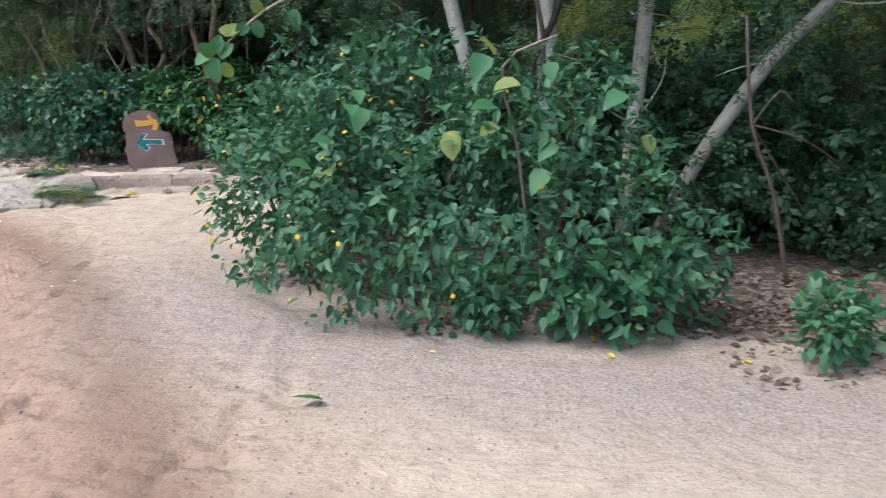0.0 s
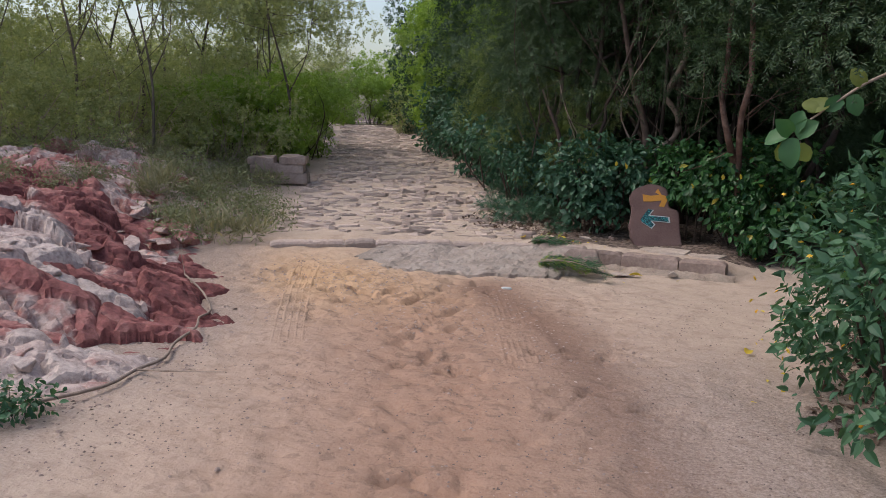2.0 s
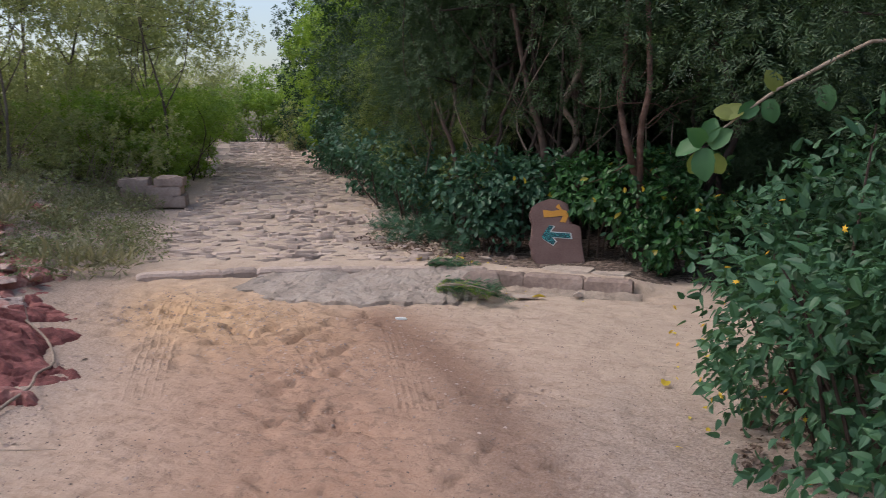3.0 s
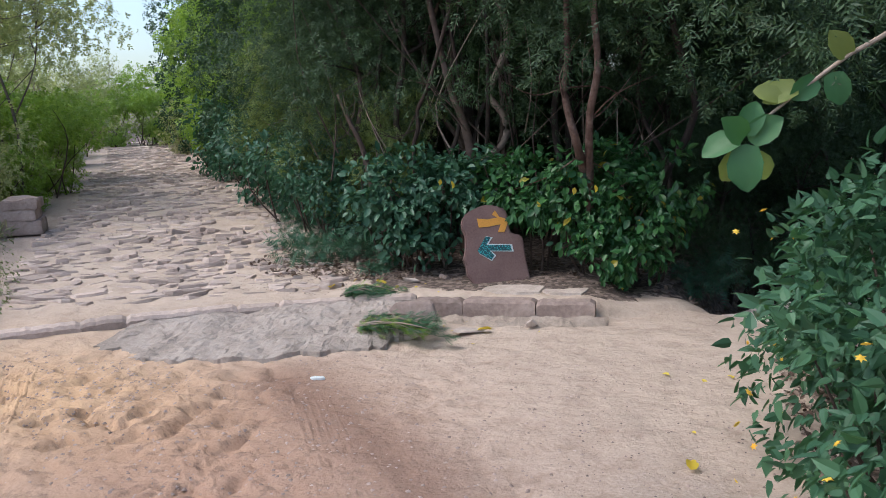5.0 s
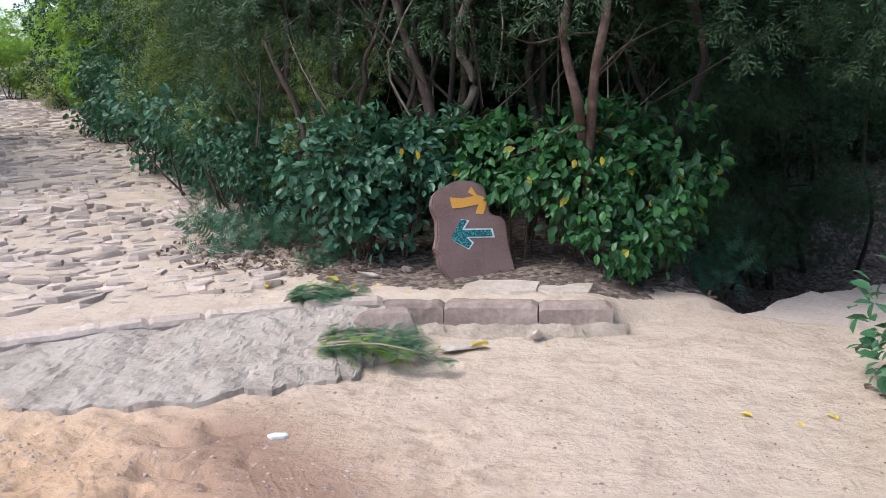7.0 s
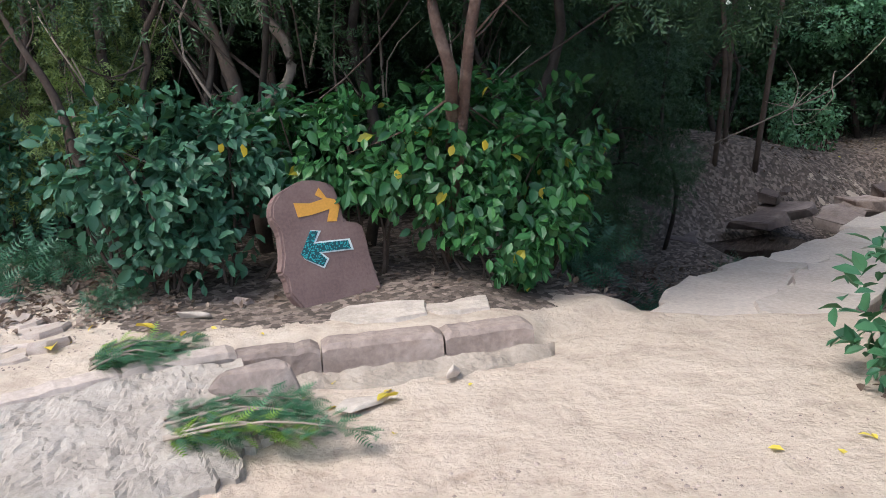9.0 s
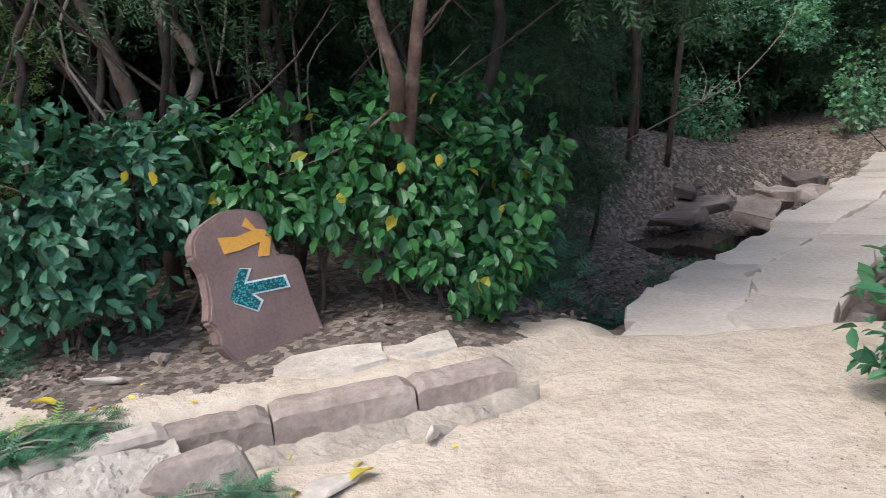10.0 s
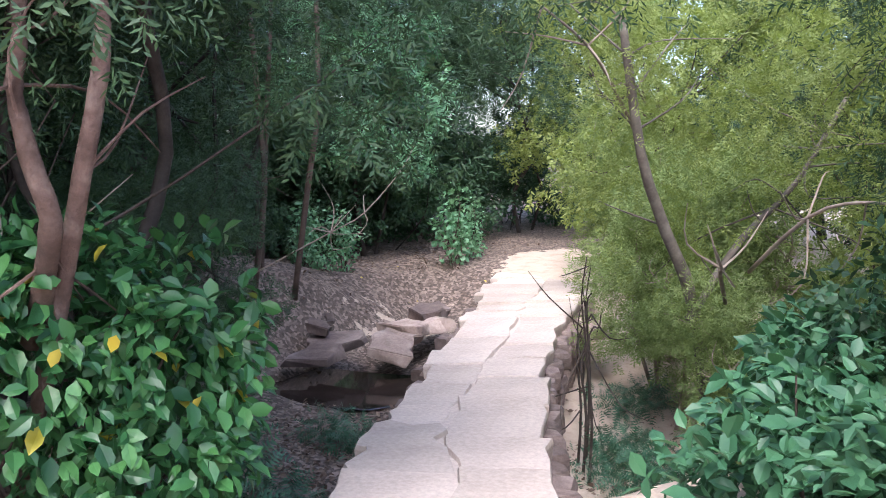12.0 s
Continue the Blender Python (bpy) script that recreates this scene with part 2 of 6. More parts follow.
def red_rock_mat():
    m, nt, ln, b = base_mat("layered_red_rock")
    big = noise_node(nt, ln, 2.6, 7, 0.65, distort=0.5)
    fine = noise_node(nt, ln, 22, 8, 0.7)
    geo = nt.new("ShaderNodeNewGeometry")
    at = nt.new("ShaderNodeAttribute")
    at.attribute_name = "pale"
    f = mathn(nt, ln, "ADD", mathn(nt, ln, "MULTIPLY", big, 0.9), mathn(nt, ln, "SUBTRACT", at.outputs["Fac"], 0.45))
    c = ramp(nt, ln, f, [(0.12, (0.19, 0.06, 0.056)), (0.3, (0.36, 0.135, 0.122)), (0.42, (0.46, 0.225, 0.195)), (0.5, (0.58, 0.45, 0.4)), (0.72, (0.63, 0.53, 0.48))])
    c = mixc(nt, ln, 1.0, c, ramp(nt, ln, fine, [(0.3, (0.45, 0.4, 0.4)), (0.6, (1, 1, 1))]), "MULTIPLY")
    ln.new(c, b.inputs["Base Color"])
    b.inputs["Roughness"].default_value = 0.9
    bump(nt, ln, b, mathn(nt, ln, "ADD", big, mathn(nt, ln, "MULTIPLY", fine, 0.5)), 0.9, 0.03)
    return m


RED_ROCK = red_rock_mat()


def puddle_mat():
    m, nt, ln, b = base_mat("dark_still_water")
    b.inputs["Base Color"].default_value = (0.025, 0.018, 0.015, 1)
    b.inputs["Roughness"].default_value = 0.06
    bump(nt, ln, b, noise_node(nt, ln, 3, 2), 0.05, 0.01)
    return m


WATER = puddle_mat()


# ---- helpers for shapes ----
rng = np.random.default_rng(7)


def mesh_of(name, verts, faces, material, smooth=False):
    me = bpy.data.meshes.new(name)
    me.from_pydata([tuple(v) for v in np.asarray(verts, float).tolist()], [], [tuple(f) for f in faces])
    me.materials.append(material)
    if smooth:
        me.shade_smooth()
    return me


def put(name, me, parent=None, label="", loc=(0, 0, 0), rot=(0, 0, 0), scale=1.0):
    ob = new(name, me)
    if parent is not None:
        ob.parent = parent
    ob.location, ob.rotation_euler = loc, rot
    ob.scale = (scale,) * 3 if isinstance(scale, (int, float)) else scale
    if label:
        ob["label"] = label
    return ob


def part(name, bm, material, parent, label=""):
    me = bpy.data.meshes.new(name)
    bm.to_mesh(me)
    bm.free()
    me.materials.append(material)
    return put(name, me, parent, label)


def thing(name, loc, label, category, group="", kind="", rot=0.0):
    ob = new(name)
    ob.empty_display_size = 0.1
    ob.location, ob.rotation_euler = loc, (0, 0, rot)
    return tagged(ob, label, category, group, kind)


def joined(chunks):
    """Several (verts, faces) as one."""
    vs, fs, n = [], [], 0
    for v, f in chunks:
        v = np.asarray(v, float)
        vs.append(v)
        fs.extend([tuple(i + n for i in q) for q in f])
        n += len(v)
    return np.concatenate(vs), fs


def unit(a):
    return a / (np.linalg.norm(a, axis=-1, keepdims=True) + 1e-9)


def tube(points, radii, sides=7, wobble=0.0):
    """A tapered, bent stem through points."""
    p = np.asarray(points, float)
    if len(p) > 2:
        t = np.arange(len(p))
        tt = np.linspace(0, len(p) - 1, (len(p) - 1) * 3 + 1)
        k = np.clip(np.floor(tt).astype(int), 0, len(p) - 2)
        f = (tt - k)[:, None]
        p0, p1, p2, p3 = p[np.maximum(k - 1, 0)], p[k], p[k + 1], p[np.minimum(k + 2, len(p) - 1)]
        q = 0.5 * (2 * p1 + (p2 - p0) * f + (2 * p0 - 5 * p1 + 4 * p2 - p3) * f ** 2 + (3 * p1 - p0 - 3 * p2 + p3) * f ** 3)
        r = np.interp(tt, t, radii)
    else:
        q, r = p, np.asarray(radii, float)
    d = unit(np.gradient(q, axis=0))
    ref = np.array([0.0, 0.0, 1.0]) if abs(d[0, 2]) < 0.9 else np.array([1.0, 0.0, 0.0])
    verts = []
    for i in range(len(q)):
        a = unit(np.cross(d[i], ref))
        b = np.cross(d[i], a)
        for s in range(sides):
            g = 2 * math.pi * s / sides
            rr = r[i] * (1 + wobble * (rng.random() - 0.5))
            verts.append(q[i] + rr * (math.cos(g) * a + math.sin(g) * b))
    faces = [(i * sides + s, i * sides + (s + 1) % sides, (i + 1) * sides + (s + 1) % sides, (i + 1) * sides + s) for i in range(len(q) - 1) for s in range(sides)]
    faces.append(tuple(reversed(range(sides))))
    faces.append(tuple((len(q) - 1) * sides + s for s in range(sides)))
    return np.array(verts), faces


# leaf shapes: base at 0, tip at y = 1, upper side to +z
OVAL = (np.array([(0, 0, 0), (-.25, .32, .08), (.25, .3, .06), (-.26, .66, .03), (.25, .64, .05), (.02, 1, -.14), (0, .3, -.01), (0, .65, -.05)]),
        [(0, 6, 1), (0, 2, 6), (1, 6, 7, 3), (6, 2, 4, 7), (3, 7, 5), (7, 4, 5)])
ROUND = (np.array([(0, 0, 0), (-.27, .08, .1), (.27, .08, .1), (-.39, .4, .16), (.37, .42, .15), (-.34, .72, .08), (.35, .7, .1), (-.15, .93, -.06), (.13, .95, -.05), (0, .08, 0), (0, .4, -.01), (0, .72, -.07), (0, 1.02, -.18)]),
         [(0, 9, 1), (0, 2, 9), (1, 9, 10, 3), (9, 2, 4, 10), (3, 10, 11, 5), (10, 4, 6, 11), (5, 11, 12, 7), (11, 6, 8, 12)])
HEART = (np.array([(0, 0, 0), (-.28, .1, .05), (.28, .1, .05), (-.3, .4, .05), (.3, .4, .05), (-.15, .75, .01), (.15, .75, .01), (0, 1, -.08), (0, .1, 0), (0, .4, -.01), (0, .75, -.04)]),
         [(0, 8, 1), (0, 2, 8), (1, 8, 9, 3), (8, 2, 4, 9), (3, 9, 10, 5), (9, 4, 6, 10), (5, 10, 7), (10, 6, 7)])
HEART_NARROW = (HEART[0] * np.array([0.85, 1, 1.2]), HEART[1])
DIAMOND = (np.array([(0, 0, 0), (-.24, .45, .06), (.24, .45, .06), (0, 1, -.05)]), [(0, 2, 1), (1, 2, 3)])


def frond_shape(pairs=7):
    v, f = [(-.012, 0, 0), (.012, 0, 0), (0, 1, -.12)], [(0, 1, 2)]
    for i in range(pairs):
        y = 0.12 + 0.86 * i / (pairs - 1)
        w = 0.3 * math.sin(math.pi * (0.2 + 0.75 * i / (pairs - 1))) + 0.05
        for s in (-1, 1):
            n = len(v)
            v += [(0, y - .04, -.12 * y * y), (0, y + .045, -.12 * y * y), (s * w, y + .09, .02 - .12 * y * y)]
            f.append((n, n + 1, n + 2) if s < 0 else (n, n + 2, n + 1))
    return np.array(v), f


FROND = frond_shape()
FROND_LIGHT = frond_shape(6)


def plume_shape(n=8, spread=0.5):
    """A drooping twig end with narrow leaflets standing off it on all sides."""
    v, f = [], []
    for i in range(n):
        y, a = 0.08 + 0.72 * i / n, i * 2.4
        base = np.array([0, y, -0.1 * y * y])
        d = unit(np.array([math.cos(a), 0.75, math.sin(a) * 0.6])) * (spread - 0.2 * i / n)
        w = unit(np.cross(d, np.array([0.2, 0.3, 1.0]))) * 0.032
        k = len(v)
        v += [base, base + d * 0.5 + w, base + d, base + d * 0.5 - w]
        f.append((k, k + 1, k + 2, k + 3))
    return np.array(v), f


PLUME = plume_shape(10, 0.4)


def sprig_shape():
    v, f = [], []
    r = np.random.default_rng(3)
    for i in range(6):
        a = i * 2.4
        base = np.array([0, 0.12 * i, 0])
        d = unit(np.array([math.cos(a), 0.7, math.sin(a) * 0.8]))
        side = unit(np.cross(d, np.array([0.2, 0.1, 1.0])))
        nn = np.cross(side, d)
        n = len(v)
        for x, y, z in DIAMOND[0]:
            v.append(base + 0.5 * (x * side * 1.1 + y * d + z * nn))
        f += [tuple(q + n for q in t) for t in DIAMOND[1]]
    return np.array(v), f


SPRIG = sprig_shape()


def scatter(shape, pos, axis, normal, size):
    """Many leaves of one shape as verts and faces."""
    sv, sf = shape
    y = unit(axis)
    x = unit(np.cross(y, normal))
    z = np.cross(x, y)
    v = pos[:, None, :] + size[:, None, None] * (sv[None, :, 0:1] * x[:, None] + sv[None, :, 1:2] * y[:, None] + sv[None, :, 2:3] * z[:, None])
    n = len(sv)
    faces = [tuple(i * n + k for k in f) for i in range(len(pos)) for f in sf]
    return v.reshape(-1, 3), faces


def foliage_points(lobes, count, inner=0.55, clump=0.0, freq=2.0, droop=0.3, up=0.5):
    """Leaf places, axes and normals round the skins of lobes (centre, radii); clump > 0 opens gaps."""
    w = np.array([r[0] * r[1] + r[1] * r[2] + r[0] * r[2] for _, r in lobes])
    pick = rng.choice(len(lobes), count * 2, p=w / w.sum())
    c = np.array([l[0] for l in lobes], float)[pick]
    r = np.array([l[1] for l in lobes], float)[pick]
    d = unit(rng.normal(size=(count * 2, 3)))
    rad = inner + (1.08 - inner) * rng.random(count * 2) ** 0.6
    p = c + d * r * rad[:, None]
    out = unit(d / r)
    keep = np.ones(len(p), bool)
    if clump > 0:
        keep = np.array([noise.noise(Vector(q) * freq) > clump * 0.5 - 0.25 for q in p])
    p, out = p[keep][:count], out[keep][:count]
    k = len(p)
    axis = unit(out * 0.7 + rng.normal(size=(k, 3)) * 0.55 + np.array([0, 0, -droop]))
    nrm = unit(out * 0.6 + rng.normal(size=(k, 3)) * 0.35 + np.array([0, 0, up]))
    return p, axis, nrm


# ---- the lie of the land ----
SILL = [(-12.0, 2.4), (-7.6, 6.3), (-6.1, 7.75), (-5.1, 8.45), (-4.2, 8.95), (-2.69, 8.95), (-1.9, 9.45), (0.0, 10.4)]
PATH_L = [(-5.9, 5.7), (-7.2, 7.6), (-8.7, 9.7), (-10.5, 12.5), (-16.0, 20.0), (-23.8, 30.0), (-34.0, 38.0)]
PATH_R = [(-3.8, 7.8), (-5.3, 9.7), (-6.5, 11.8), (-8.1, 13.8), (-10.5, 17.0), (-16.8, 24.5), (-22.4, 31.0), (-33.0, 41.0)]
CAUSE_L = [(-2.3, 9.05), (-1.9, 9.5), (-1.15, 10.25), (0.1, 11.15), (0.9, 11.75), (2.1, 12.55), (4.3, 14.1), (6.4, 15.3)]
CAUSE_R = [(-1.75, 8.2), (-1.3, 8.6), (-0.46, 9.4), (0.25, 9.98), (1.5, 10.95), (2.95, 11.85), (5.3, 13.1), (7.6, 14.6)]
CAUSE = [((a[0] + b[0]) / 2, (a[1] + b[1]) / 2) for a, b in zip(CAUSE_L, CAUSE_R)]


def line_distance(line, x, y):
    """Signed distance (left of the line's run is positive) and distance along, for arrays."""
    best = np.full(x.shape, 1e9)
    sign = np.ones(x.shape)
    along = np.zeros(x.shape)
    run = 0.0
    for (ax, ay), (bx, by) in zip(line, line[1:]):
        dx, dy = bx - ax, by - ay
        ln2 = dx * dx + dy * dy
        t = np.clip(((x - ax) * dx + (y - ay) * dy) / ln2, 0, 1)
        d = np.hypot(x - ax - t * dx, y - ay - t * dy)
        near = d < best
        best = np.where(near, d, best)
        sign = np.where(near, np.sign(dx * (y - ay) - dy * (x - ax)), sign)
        along = np.where(near, run + t * math.sqrt(ln2), along)
        run += math.sqrt(ln2)
    return best * sign, along


def step(a, b, v):
    t = np.clip((v - a) / (b - a), 0, 1)
    return t * t * (3 - 2 * t)


def hill_noise(x, y, f, seed=0.0):
    flat = [noise.noise(Vector((u * f + seed, v * f - seed, seed))) for u, v in zip(x.ravel(), y.ravel())]
    return np.array(flat).reshape(x.shape)


def land(x, y):
    """Height of the ground without its fine unevenness."""
    x, y = np.asarray(x, float), np.asarray(y, float)
    sd, _ = line_distance(SILL, x, y)
    rise = 0.12 + 0.055 * np.clip(sd, 0, 8) + 0.012 * np.clip(sd - 8, 0, 40)
    marker_flat = 0.15 + 0.02 * np.clip(sd, 0, 8)
    w = step(-5.4, -4.0, x + 0.35 * (y - 9))
    north = rise * (1 - w) + marker_flat * w
    north = north * (1 - step(-2.85, -2.3, x) * step(11.0, 8.5, y) * 0.85)
    h = north * step(-0.9, 0.05, sd) * (1 - w) + north * step(-0.06, 0.06, sd) * w
    # bank with the red rock, west of the track
    wl, _ = line_distance([(-3.6, 0.0), (-4.9, 3.4), (-5.4, 5.1), (-6.9, 6.6), (-8.4, 8.6), (-9.6, 10.4), (-17.0, 20.0), (-26.0, 30.0)], x, y)
    h = h + 0.45 * step(0.0, 2.4, wl) + 0.04 * np.clip(wl - 2.4, 0, 12)
    # wash-out crossed by the stone causeway
    cd, ca = line_distance(CAUSE, x, y)
    hollow = step(-2.35, -1.5, x - 0.12 * (y - 9.3)) * step(9.1, 10.1, y + 0.3 * (x + 1.6)) * (1 - step(4.2, 5.6, x + 0.15 * (y - 14)))
    hollow = hollow * (1 - step(14.0, 15.2, y - 0.28 * (x - 1.2)))
    beyond = np.where(x > 0, -0.2 + 0.035 * np.clip(ca - 9.5, 0, 30), 0)
    far_e = step(2.5, 5.0, x + 0.3 * (y - 12)) * step(8.0, 10.0, y)
    h = h * (1 - far_e) + beyond * far_e
    h = h * (1 - hollow) - (0.8 + 0.12 * np.sin(x * 2.1) * np.sin(y * 1.7)) * hollow
    h = h - 0.16 * step(1.25, 0.6, np.hypot((x - 1.3) * 0.5 - (y - 13.5) * 0.87, ((x - 1.3) * 0.87 + (y - 13.5) * 0.5) * 1.45)) * hollow
    return h


def ground_z(x, y):
    return float(land(np.array([x]), np.array([y]))[0])


def axis_steps(lo, a, b, hi, fine):
    mid = np.arange(a, b + 1e-6, fine)
    left, s, v = [], fine, a
    while v > lo:
        s *= 1.12
        v -= s
        left.append(max(v, lo))
    right, s, v = [], fine, b
    while v < hi:
        s *= 1.12
        v += s
        right.append(min(v, hi))
    return np.array(left[::-1] + mid.tolist() + right)


def earth_zones(x, y):
    """How much of each kind of earth lies at x, y."""
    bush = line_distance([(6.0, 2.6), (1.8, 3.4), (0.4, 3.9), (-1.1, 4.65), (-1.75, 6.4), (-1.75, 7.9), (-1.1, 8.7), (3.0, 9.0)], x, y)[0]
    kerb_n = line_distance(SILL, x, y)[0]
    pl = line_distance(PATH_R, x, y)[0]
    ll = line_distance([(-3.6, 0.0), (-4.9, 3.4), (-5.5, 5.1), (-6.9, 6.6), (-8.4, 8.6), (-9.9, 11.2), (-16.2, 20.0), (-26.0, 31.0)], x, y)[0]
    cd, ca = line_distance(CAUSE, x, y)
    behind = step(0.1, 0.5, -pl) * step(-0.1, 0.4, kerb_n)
    # litter under bushes and behind the kerb; its dark colour also holds shade
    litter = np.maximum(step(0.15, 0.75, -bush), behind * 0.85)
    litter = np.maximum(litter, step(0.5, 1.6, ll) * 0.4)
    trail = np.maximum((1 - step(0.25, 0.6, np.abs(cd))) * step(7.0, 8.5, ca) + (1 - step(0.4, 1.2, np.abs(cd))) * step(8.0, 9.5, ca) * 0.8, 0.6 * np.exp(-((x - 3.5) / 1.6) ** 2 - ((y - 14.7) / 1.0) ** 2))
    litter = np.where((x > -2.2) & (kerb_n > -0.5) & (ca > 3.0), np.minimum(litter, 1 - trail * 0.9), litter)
    return {
        "litter": litter,
        "gravel": np.maximum(np.exp(-((bush - 0.2) / 0.9) ** 2) * (0.2 + 0.8 * step(7.0, 5.0, y)), step(-0.9, 0.0, ll) * 0.8),
        "damp": np.exp(-((line_distance([(-0.6, 1.5), (-1.9, 4.3), (-3.1, 6.0), (-4.3, 7.1)], x, y)[0]) / 0.28) ** 2),
        "orange": np.exp(-((x + 5.75) / 1.0) ** 2 - ((y - 6.45) / 0.8) ** 2) ** 0.6,
        "reddish": np.exp(-((line_distance([(-1.2, 1.2), (-2.9, 4.3), (-4.4, 6.2)], x, y)[0]) / 1.3) ** 2),
    }


def build_ground():
    xs = axis_steps(-900, -6.8, 0.2, 900, 0.03)
    ys = axis_steps(-900, 2.0, 9.4, 900, 0.03)
    X, Y = np.meshgrid(xs, ys)
    Z = land(X, Y)
    near = np.clip(1 - np.hypot(X + 3, Y - 7) / 40, 0, 1)
    Z = Z + (0.022 * hill_noise(X, Y, 1.3) + 0.012 * hill_noise(X, Y, 5.0, 3.0)) * near
    # footmarks and heaped loose sand
    loose = np.exp(-((X + 5.6) / 1.2) ** 2 - ((Y - 6.5) / 0.9) ** 2)
    worn = np.clip(hill_noise(X, Y, 1.7, 1.0) * 1.6 + 0.4, 0.05, 1) * np.exp(-(line_distance([(-0.6, 0.6), (-2.6, 4.0), (-4.4, 6.4)], X, Y)[0] / 1.5) ** 2)
    marks = step(0.14, 0.26, hill_noise(X, Y, 7.0, 6.0)) + 0.6 * step(0.16, 0.28, hill_noise(X, Y, 15.0, 9.0))
    Z = Z - 0.045 * marks * (worn + 0.6 * loose)
    Z = Z + loose * (0.05 + 0.03 * hill_noise(X, Y, 7.0, 9.0))
    nx, ny = len(xs), len(ys)
    verts = np.stack([X, Y, Z], -1).reshape(-1, 3)
    faces = [(j * nx + i, j * nx + i + 1, (j + 1) * nx + i + 1, (j + 1) * nx + i) for j in range(ny - 1) for i in range(nx - 1)]
    me = mesh_of("ground", verts, faces, SAND, smooth=True)
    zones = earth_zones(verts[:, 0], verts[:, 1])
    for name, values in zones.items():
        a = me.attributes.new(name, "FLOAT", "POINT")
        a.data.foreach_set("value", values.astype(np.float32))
    return tagged(new("ground", me), "trodden pinkish sandy earth with leaf litter under the bushes", "ground", kind="structure")


ground = build_ground()


# ---- stones ----
def stone_shape(seed, sides=7, length=1.0, width=0.6, height=0.2, top=0.82, jag=0.18):
    """A flat, worn stone, base at z = 0: an uneven ring, a bevel and a slightly tilted top."""
    r = np.random.default_rng(seed)
    a = np.sort((np.arange(sides) + r.uniform(-0.3, 0.3, sides)) * 2 * math.pi / sides)
    rad = 1 + r.uniform(-jag, jag, sides)
    sq = 1 / np.maximum(np.abs(np.cos(a)), np.abs(np.sin(a))) ** 0.55
    bx, by = np.cos(a) * rad * sq * length / 2, np.sin(a) * rad * sq * width / 2
    tilt = r.uniform(-0.12, 0.12, 2)
    rings = []
    for k, z in ((1.0, 0.0), (1.0, height * 0.72), (top, height)):
        zz = np.full(sides, z)
        if z > 0:
            zz = zz + (bx * tilt[0] + by * tilt[1]) * 0.6 + r.uniform(-0.06, 0.06, sides) * height
        rings.append(np.stack([bx * k, by * k, zz], 1))
    v = np.concatenate(rings)
    f = [(k * sides + i, k * sides + (i + 1) % sides, (k + 1) * sides + (i + 1) % sides, (k + 1) * sides + i) for k in range(2) for i in range(sides)]
    f += [tuple(2 * sides + i for i in range(sides)), tuple(reversed(range(sides)))]
    return v, f


def rock_shape(seed, size, points=11):
    """An angular broken rock: the hull of random points, flattened, with its foot at z = 0."""
    r = np.random.default_rng(seed)
    bm = bmesh.new()
    for _ in range(points):
        d = unit(r.normal(size=3)) * r.uniform(0.75, 1.0)
        bm.verts.new((d[0] * size[0] / 2, d[1] * size[1] / 2, d[2] * size[2] / 2))
    res = bmesh.ops.convex_hull(bm, input=bm.verts)
    bmesh.ops.delete(bm, geom=[g for g in res["geom_interior"] if isinstance(g, bmesh.types.BMVert)], context="VERTS")
    bmesh.ops.bevel(bm, geom=bm.edges[:], offset=min(size) * 0.04, segments=1, affect="EDGES")
    low = min(v.co.z for v in bm.verts)
    cut = low * 0.55
    for v in bm.verts:
        v.co.z = max(v.co.z, cut) - cut
    return bm


def rock_mesh(name, seed, size, material):
    bm = rock_shape(seed, size)
    me = bpy.data.meshes.new(name)
    bm.to_mesh(me)
    bm.free()
    me.materials.append(material)
    return me


# kerb of long dressed blocks, with the sill running on under the track
def kerb_block(seed, length, depth, height):
    r = np.random.default_rng(seed)
    bm = bmesh.new()
    bmesh.ops.create_cube(bm, size=1.0)
    bmesh.ops.scale(bm, vec=(length, depth, height), verts=bm.verts)
    bmesh.ops.subdivide_edges(bm, edges=[e for e in bm.edges if abs(e.verts[0].co.x - e.verts[1].co.x) > length * 0.5], cuts=5)
    for v in bm.verts:
        v.co += Vector((0, r.uniform(-1, 1) * 0.007, (r.uniform(-1, 0.6) * 0.022) if v.co.z > 0 else 0))
        if abs(v.co.x) > length * 0.45:
            v.co.x += r.uniform(-1, 0.2) * 0.02 * (1 if v.co.x > 0 else -1)
    bmesh.ops.bevel(bm, geom=bm.edges[:], offset=0.012, segments=2, affect="EDGES")
    bmesh.ops.translate(bm, vec=(0, 0, height / 2), verts=bm.verts)
    return bm


